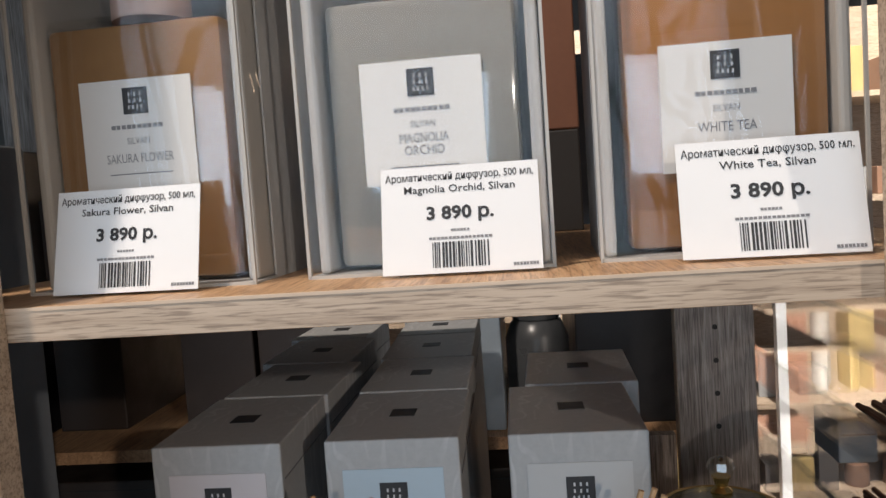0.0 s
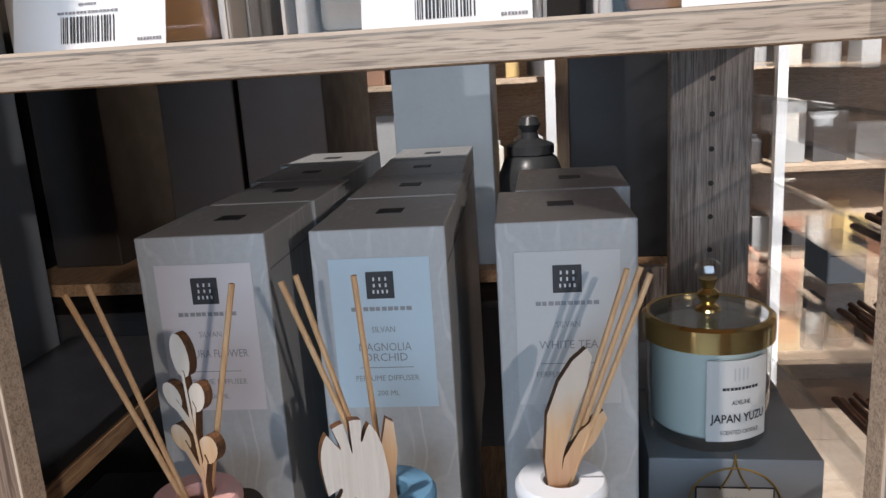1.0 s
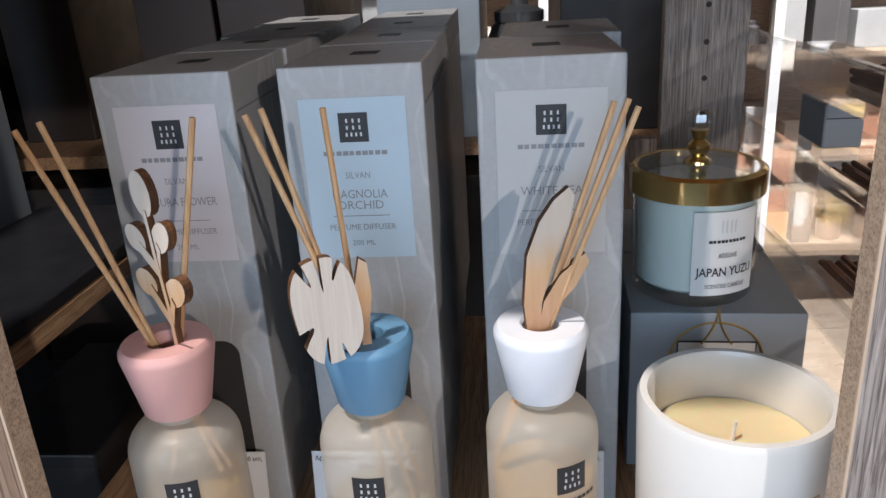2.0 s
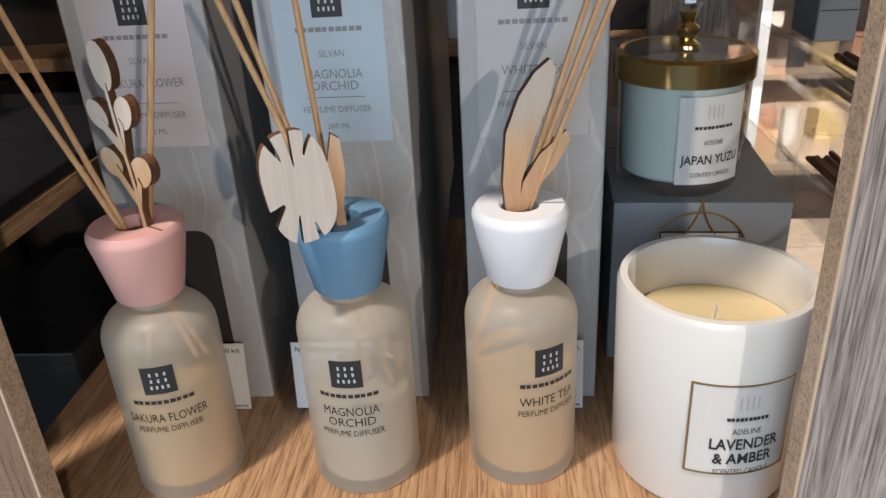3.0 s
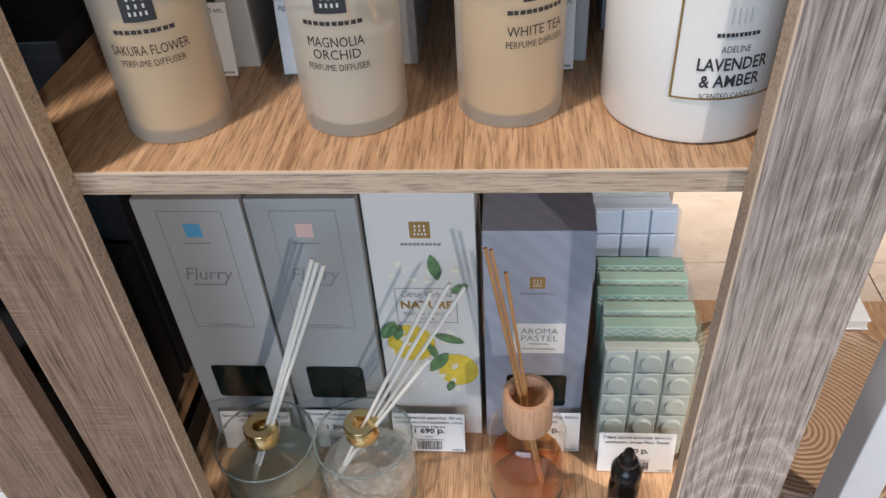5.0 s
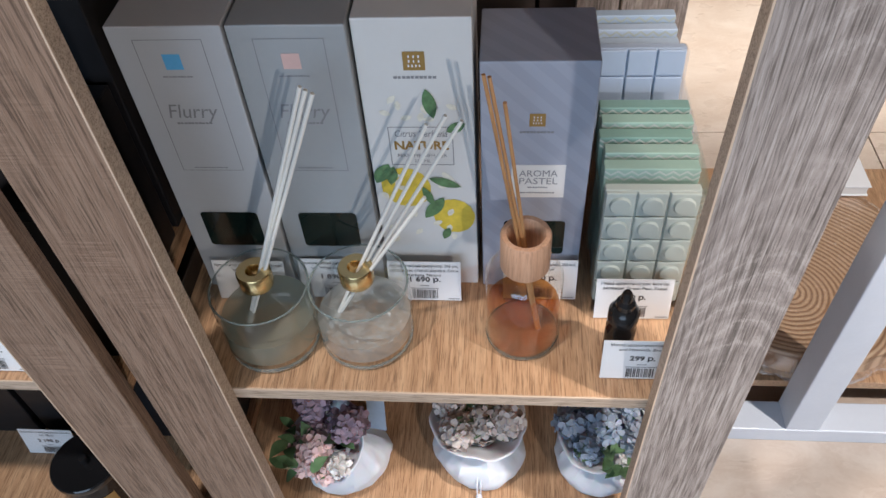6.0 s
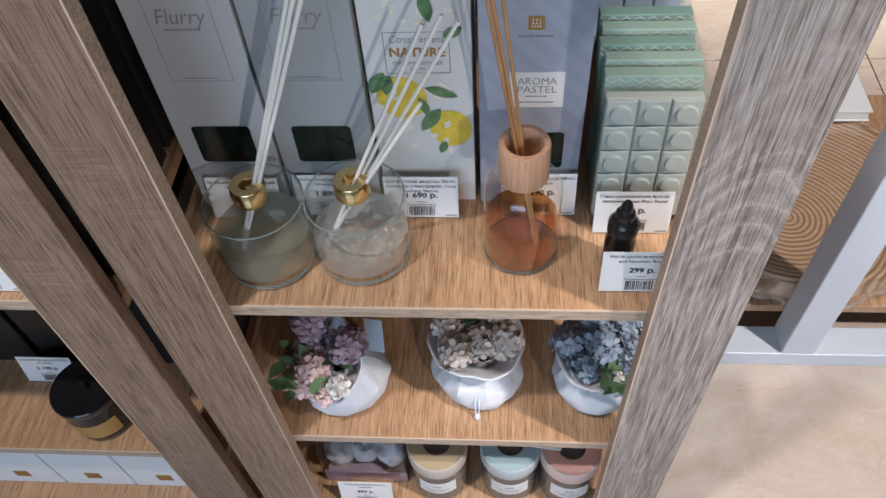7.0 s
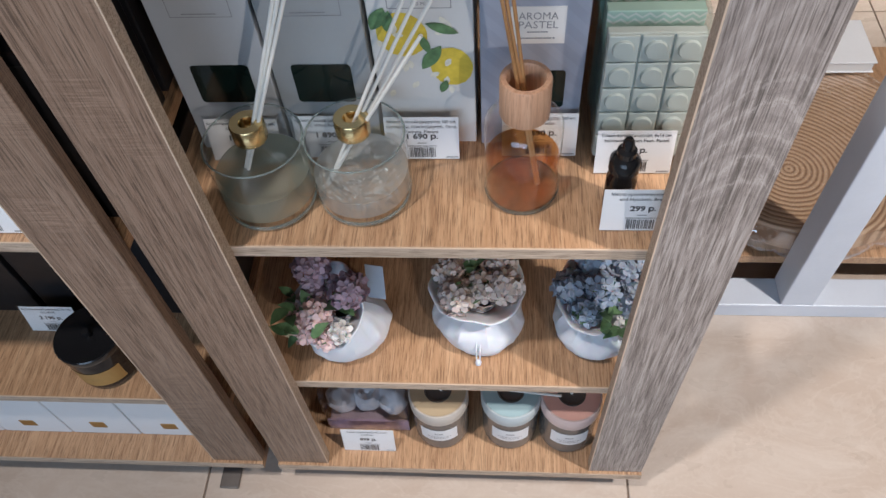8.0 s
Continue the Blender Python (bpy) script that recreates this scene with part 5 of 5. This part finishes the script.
p2 = pot(0.076, 0.051, (0.36, 0.51, 0.54), "turquoise-topped lidded candle pot with a white label")
p3 = pot(0.158, 0.048, (0.78, 0.45, 0.37), "coral-topped lidded candle pot with a white label")
for p, a, b in ((p1, (0.004, 0.0, 0.119), (0.018, 0.02, 0.155)), (p2, (-0.004, 0.0, 0.1205), (0.066, -0.016, 0.140)), (p3, (0.0, 0.0, 0.119), (0.004, 0.02, 0.155))):
    part("handle_stick", rod(B(), a, b, 0.0022), REED_WHITE, p, "pale stick", True)

t = thing("soap_pack", pose(-0.132, 0.034, ZE), "clear cellophane pack of white soap balls on purple card", "soap pack")
part("card", box(B(), -0.060, 0.060, 0.004, 0.007, 0.0, 0.030), plain("card_purple", (0.36, 0.26, 0.36), 0.5, var=0.35, blot=60), t, "purple floral card", )
part("tray", box(B(), -0.058, 0.058, 0.008, 0.075, 0.0, 0.024, 0.004), plain("card_mauve", (0.42, 0.33, 0.38), 0.5), t)
for k in range(3):
    bl = lathe(B(), [(0, 0.0)] + [(0.0195 * math.sin(radians(a)), 0.020 - 0.020 * math.cos(radians(a))) for a in range(15, 180, 15)] + [(0, 0.040)], 28)
    for v in bl.verts:
        v.co *= 1 + 0.22 * noise.noise(v.co * 90 + Vector((k * 3, 0, 0)))
    part("soap_ball", bl, plain("soap_white", (0.58, 0.56, 0.58), 0.4, var=0.06), t, "", True, pose(-0.037 + 0.037 * k, 0.034 + 0.004 * (k % 2), 0.0245) @ Matrix.Scale(1.22, 4))
cel = box(B(), -0.061, 0.061, 0.001, 0.080, 0.0008, 0.115, 0.006)
bmesh.ops.subdivide_edges(cel, edges=cel.edges[:], cuts=4, use_grid_fill=True)
for v in cel.verts:
    w = noise.noise(v.co * 60) * 0.004 * min(1, v.co.z / 0.05)
    v.co += Vector((w, w, 0.4 * w))
part("cellophane", cel, FILM, t, "crinkled cellophane", True)
price_tag(pose(-0.128, 0.004, ZE + 0.0005), 0.076, 0.056, ("Саше ароматическое, 3 шт,", "Lavender"), "899 р.", 10)

# ---- goods on the neighbouring rack ----
BLACK_CARD = plain("carton_black", (0.012, 0.012, 0.014), 0.38, var=0.3)
BROWN_CARD = plain("carton_brown", (0.036, 0.026, 0.022), 0.5, var=0.15)
SLATE_CARD = plain("carton_blue_grey", (0.30, 0.36, 0.42), 0.5, var=0.08)
GREY_CARD = plain("carton_dim_grey", (0.20, 0.22, 0.245), 0.6, var=0.08)


def stock_box(x0, x1, y0, y1, z, h, mat_, label, seam=True):
    t = thing("stock_carton", pose((x0 + x1) / 2, y0, z), label, "carton", "cartons in stock")
    w, d = (x1 - x0) / 2, y1 - y0
    part("carton_body", box(B(), -w, w, 0, d, 0, h, 0.002), mat_, t)
    if seam:
        part("flap_seam", box(B(), -w + 0.002, w - 0.002, -0.0006, 0.0, h - 0.0135, h - 0.0125), INK, t)
    return t


for x0, x1 in ((-0.79, -0.69), (-0.68, -0.585), (-0.575, -0.480), (-0.470, -0.375), (-0.368, -0.300)):
    stock_box(x0, x1, 0.13, 0.40, 0.256, 0.30, BLACK_CARD, "tall glossy black carton on the lower shelf")
for x0, x1 in ((-0.79, -0.65), (-0.64, -0.50), (-0.49, -0.42)):
    stock_box(x0, x1, 0.10, 0.40, 0.609, 0.38, BLACK_CARD, "tall black carton on the middle shelf")
stock_box(-0.62, -0.455, 0.10, 0.43, 1.143, 0.40, GREY_CARD, "large dim grey carton on the upper shelf")
# thin slab added so that the upper shelf top reads dark
stock_box(-0.440, -0.292, 0.012, 0.425, 1.143, 0.012, BLACK_CARD, "thin black slab added over the upper shelf top")
# two black boxes added to keep the gap between the racks dark
stock_box(-0.410, -0.298, 0.20, 0.40, 0.609, 0.40, BLACK_CARD, "tall black carton on the middle shelf")
stock_box(-0.392, -0.298, 0.03, 0.19, 0.609, 0.20, BLACK_CARD, "low black box added to darken the gap beside the post")
for k in range(4):
    t = stock_box(-0.806 + 0.1085 * k + 0.002, -0.806 + 0.1085 * (k + 1), 0.02, 0.13, ZE, 0.158, PAPER, "white carton with a small gold square", False)
    part("gold_square", box(B(), -0.011, 0.011, -0.0008, 0.0, 0.026, 0.044), GOLD_INK, t, "small gold square")
t = thing("black_candle", pose(-0.463, 0.052, 0.256) @ Matrix.Scale(0.80, 4), "black lidded glass candle with a broad gold label", "candle")
g = part("jar", lathe(B(), [(0, 0), (0.046, 0), (0.050, 0.004), (0.051, 0.012), (0.051, 0.085), (0, 0.085)], 48), plain("black_gloss", (0.010, 0.010, 0.011), 0.07), t, "", True)
part("label", bend(subdiv(-0.045, 0.050, 0.018, 0.058, 18, -0.0005), 0.051), plain("gold_label", (0.45, 0.27, 0.09), 0.4, 0.3, 0.15), g, "matt gold label")
lid = part("lid", lathe(B(), [(0, 0.086), (0.053, 0.086), (0.054, 0.088), (0.054, 0.098), (0.052, 0.100), (0.049, 0.0985), (0, 0.0965)], 48), plain("black_lid", (0.011, 0.011, 0.012), 0.1), t, "", True)
part("knob", lathe(B(), [(0, 0.0965), (0.006, 0.0965), (0.008, 0.104), (0.006, 0.110), (0, 0.111)], 20), plain("black_knob", (0.012, 0.012, 0.013), 0.15), lid, "", True)
price_tag(pose(-0.553, 0.098, 0.2565), 0.075, 0.052, ("Ароматический диффузор, 200 мл,", "шт, Black"), "2 190 р.", 10)
price_tag(pose(-0.420, 0.010, 0.6095), 0.075, 0.052, ("Ароматический диффузор, 200 мл,", "шт, Black"), "2 190 р.", 10)
t = thing("levelling_foot", pose(-0.354, -0.004, 0), "dark metal levelling foot under the rack corner", "rack foot")
part("foot_plate", box(B(), -0.016, 0.014, -0.030, 0.016, 0.0, 0.006, 0.002), plain("dark_metal", (0.20, 0.18, 0.165), 0.4, 0.6), t)
part("foot_stem", rod(B(), (0, 0.01, 0.006), (0, 0.01, 0.063), 0.007, 0.007, 16), plain("steel_stem", (0.16, 0.15, 0.14), 0.35, 0.8), t, "", True)

# ---- rack and stock behind ----
rk = thing("rear_rack", pose(0, 0, 0), "dim oak-veneer rack standing back to back behind", "shelf rack", "oak display racks")
for x in (-0.80, 0.185):
    for y in (0.588, 0.95):
        part("post", box(B(), x - 0.03, x + 0.03, y, y + 0.016, 0.0, 1.9 if x < -0.1 else 1.165), OAK_COOL_LIT, rk)
for z in (0.35, 0.75, 1.165):
    part("shelf", box(B(), -0.82, 0.24, 0.605, 0.949, z - 0.016, z), OAK_X, rk)
part("base_board", box(B(), -0.82, 0.24, 0.605, 0.949, 0.05, 0.066), OAK_X, rk)
for x0, x1, y0, h, m_, lb in ((-0.80, -0.63, 0.62, 0.40, BLACK_CARD, "large black carton"), (-0.62, -0.52, 0.70, 0.33, BROWN_CARD, "dark brown carton"), (-0.40, -0.303, 0.63, 0.42, BROWN_CARD, "tall dark brown carton"), (-0.297, -0.190, 0.63, 0.44, BROWN_CARD, "tall dark brown carton"), (-0.105, 0.015, 0.63, 0.46, SLATE_CARD, "tall blue-grey carton"), (0.108, 0.232, 0.64, 0.46, BLACK_CARD, "tall black carton")):
    stock_box(x0, x1, y0, 0.93, 1.165, h, m_, lb + " on the rear rack")
t = thing("lidded_jar", pose(0.061, 0.70, 1.165), "dark grey lidded jar between cartons on the rear rack", "jar")
JAR_GREY = plain("jar_dark_grey", (0.055, 0.058, 0.062), 0.3)
part("jar_body", lathe(B(), [(0, 0), (0.036, 0), (0.040, 0.004), (0.042, 0.03), (0.042, 0.105), (0.034, 0.125), (0.028, 0.130)], 40), JAR_GREY, t, "", True)
part("lid", lathe(B(), [(0.031, 0.1305), (0.031, 0.142), (0.012, 0.150), (0.010, 0.158), (0.015, 0.168), (0.010, 0.178), (0, 0.180)], 32), JAR_GREY, t, "knobbed lid", True)
# unseen dark cartons added to block light and darken the view through the shelves
for z, h in ((0.75, 0.37), (0.35, 0.36)):
    for x0, x1 in ((-0.81, -0.62), (-0.61, -0.43), (-0.42, -0.24), (-0.23, -0.06), (-0.05, 0.10), (0.105, 0.215)):
        stock_box(x0, x1, 0.62, 0.93, z, h, BROWN_CARD if (x0 * 10) % 2 > 1 else BLACK_CARD, "dark carton added as a backdrop on the rear rack")

# ---- clear tiers fixed to the rack's side ----
t = thing("acrylic_tiers", pose(0.2635, 0, 0), "clear acrylic tiers fixed to the side of the rack", "acrylic shelf")
for k, z in enumerate((1.395, 1.337, 1.266, 1.190, 1.110)):
    tray = part("tray", box(B(), 0.0, 0.125, 0.02, 0.56, z, z + 0.0035), ACRYLIC, t)
    part("front_lip", box(B(), 0.0, 0.0035, 0.02, 0.56, z + 0.0036, z + 0.030), ACRYLIC, tray)
    part("edge", box(B(), -0.0006, 0.0042, 0.02, 0.56, z + 0.0300, z + 0.0330), GLASS_EDGE, tray, "bright polished edge")
for y in (0.02, 0.558):
    part("side_panel", box(B(), 0.0, 0.125, y - 0.0035, y - 0.0002, 1.09, 1.46), ACRYLIC, t)
INCENSE = plain("incense_brown", (0.16, 0.075, 0.045), 0.7, var=0.3)
rng = random.Random(4)
for k, z in enumerate((1.266, 1.190, 1.110)):
    s = thing("incense_bundle", pose(0.30, 0.10, z + 0.0036), "bundle of brown incense sticks lying in a clear tier", "incense", "incense bundles")
    for j in range(16):
        x, zz = 0.002 + (j % 8) * 0.0062 + rng.uniform(-0.001, 0.001), 0.0026 + (j // 8) * 0.005
        part("incense_stick", rod(B(), (x, rng.uniform(0, 0.02), zz), (x + rng.uniform(-0.004, 0.004), rng.uniform(0.19, 0.22), zz + rng.uniform(0, 0.001)), 0.0024, None, 6), INCENSE, s)
t = stock_box(0.325, 0.360, 0.40, 0.46, 1.1936, 0.040, GREY_CARD, "small grey carton in a clear tier")

# ---- white metal stand with wrapped wooden discs ----
t = thing("white_metal_stand", pose(0, 0, 0), "white painted square-tube metal stand with a wooden shelf", "display stand")
part("bottom_rail", box(B(), 0.34, 1.40, 0.290, 0.345, 0.0, 0.036, 0.002), WHITE_METAL, t)
part("leg", box(B(), 0.528, 0.582, 0.2905, 0.344, 0.0365, 1.25, 0.002), WHITE_METAL, t)
part("leg", box(B(), 1.346, 1.40, 0.2905, 0.344, 0.0365, 1.25, 0.002), WHITE_METAL, t)
part("rear_rail", box(B(), 0.34, 1.40, 0.86, 0.915, 0.0, 0.036, 0.002), WHITE_METAL, t)
part("side_rail", box(B(), 0.34, 0.395, 0.3455, 0.8595, 0.0, 0.036, 0.002), WHITE_METAL, t)
part("board", box(B(), 0.30, 1.40, 0.346, 0.86, 0.080, 0.098, 0.001), OAK_X, t, "oak board")
# dark block added in place of the black shaded gap under the board
part("dark_gap_block", box(B(), 0.32, 1.38, 0.40, 0.86, 0.0365, 0.0795), DARK, t)


def ringed(name):
    m, t, n, l, b = nodes_of(name)
    w = n.new("ShaderNodeTexWave")
    w.wave_type, w.rings_direction = "RINGS", "Z"
    w.inputs["Scale"].default_value, w.inputs["Distortion"].default_value, w.inputs["Detail"].default_value = 34, 1.6, 2
    l.new(coords(n, l, shift=(0.03, 0.07, 0)), w.inputs["Vector"])
    c = ramp(n, l, w.outputs["Fac"], [(0.15, (0.34, 0.19, 0.10)), (0.5, (0.60, 0.40, 0.24)), (0.9, (0.68, 0.48, 0.31))])
    l.new(c, b.inputs["Base Color"])
    b.inputs["Roughness"].default_value = 0.5
    bump(n, l, b, w.outputs["Fac"], 0.4, 0.002)
    return m


RINGS = ringed("turned_wood_rings")
WRAP = clear("stretch_wrap", (0.95, 0.95, 0.96), 0.08, 1, 0.17, 1.0, 40)


def disc(x, y, z, R, n):
    t = thing("wrapped_disc", pose(x, y, z), "round ringed wooden disc wrapped in clear film", "wooden disc", "wrapped wooden discs")
    part("disc", lathe(B(), [(0, 0), (R - 0.01, 0), (R, 0.006), (R, 0.046), (R - 0.005, 0.051), (R * 0.93, 0.052), (R * 0.90, 0.049), (R * 0.5, 0.048), (0, 0.0475)], 72), RINGS, t, "", True)
    wb = lathe(B(), [(0, -0.0005), (R + 0.006, -0.0005), (R + 0.016, 0.004), (R + 0.022, 0.016), (R + 0.020, 0.030), (R + 0.013, 0.044), (R + 0.006, 0.054), (R * 0.93, 0.057), (R * 0.78, 0.056), (R * 0.6, 0.055), (R * 0.35, 0.054), (0, 0.054)], 96)
    for v in wb.verts:
        k = noise.noise(v.co * 22 + Vector((n, 0, 0))) * 0.012 + noise.noise(v.co * 55) * 0.005
        rr = math.hypot(v.co.x, v.co.y)
        if v.co.z > 0.002 and rr > 1e-4:
            f = max(1.015 * (R if v.co.z < 0.05 and rr > R else 0) / rr, 1 + k / max(rr, 0.05) * 1.0)
            v.co.x, v.co.y, v.co.z = v.co.x * f, v.co.y * f, v.co.z + abs(k) * 0.5
    part("wrap", wb, WRAP, t, "crumpled clear stretch film", True)


disc(0.580, 0.566, 0.098, 0.214, 1)
disc(1.070, 0.566, 0.098, 0.214, 4)
t = thing("boxed_book", pose(0.690, 0.716, 0.1600), "white boxed book lying on a wrapped disc", "box")
part("pages", box(B(), -0.047, 0.046, 0.002, 0.118, 0.003, 0.021, 0.001), LABEL_PAPER, t, "pale page block")
for z in (0.0, 0.0212):
    part("cover", box(B(), -0.050, 0.050, 0.0, 0.12, z, z + 0.0028, 0.001), PAPER, t, "white cover board")

# ---- shop beyond ----
SHOP = wood("shop_oak_pale", (0.42, 0.31, 0.22), (0.54, 0.42, 0.32), (0.64, 0.53, 0.43), "x", 0.5)
sh = thing("far_shelving", pose(1.05, 2.55, 0), "long pale oak shelving with white posts across the shop", "shelving")
for z in (0.25, 0.62, 0.99, 1.36, 1.73):
    part("shelf", box(B(), -1.7, 1.5, 0, 0.40, z - 0.02, z), SHOP, sh)
for x in (-1.7, -0.9, -0.1, 0.7, 1.47):
    part("post", box(B(), x, x + 0.035, -0.036, -0.001, 0, 2.1), WHITE_METAL, sh)
part("back_panel", box(B(), -1.7, 1.5, 0.401, 0.42, 0.0, 2.1), SHOP, sh)
rng = random.Random(9)
cols = [plain("ware_" + str(i), c, 0.4) for i, c in enumerate(((0.45, 0.24, 0.17), (0.10, 0.10, 0.11), (0.66, 0.64, 0.61), (0.40, 0.42, 0.45), (0.55, 0.42, 0.20), (0.30, 0.18, 0.13)))]
for z in (0.25, 0.62, 0.99, 1.36, 1.73):
    x = -1.62
    while x < 1.42:
        w = rng.uniform(0.05, 0.13)
        h = rng.uniform(0.10, 0.26)
        mt = rng.choice(cols)
        if rng.random() < 0.5:
            o = part("jar", lathe(B(), [(0, 0), (w * 0.42, 0), (w * 0.46, 0.01), (w * 0.46, h * 0.8), (w * 0.3, h * 0.88), (w * 0.32, h), (0, h)], 20), mt, None, "", True, pose(1.05 + x + w / 2, 2.70, z))
            tagged(o, "jar standing on the far shop shelving", "jar", "wares on the far shelving")
        else:
            o = part("ware_box", box(B(), -w / 2, w / 2, -0.06, 0.06, 0, h, 0.003), mt, None, "", False, pose(1.05 + x + w / 2, 2.70, z))
            tagged(o, "boxed ware on the far shop shelving", "box", "wares on the far shelving")
        x += w + rng.uniform(0.015, 0.05)

# ---- floor tiles ----
SIZE, GAP = 0.648, 0.003
tile = box(B(), GAP / 2, SIZE - GAP / 2, GAP / 2, SIZE - GAP / 2, -0.008, 0.0, 0.0012)
first = part("tile", tile, TILE, floor, "", False, pose(-0.393 - SIZE * 2, -0.85 - SIZE * 2, 0))
for i in range(-4, 6):
    for j in range(-4, 8):
        if (i, j) != (-2, -2):
            o = new("tile", first.data)
            o.parent, o.matrix_basis = floor, pose(-0.393 + SIZE * i, -0.85 + SIZE * j, 0)
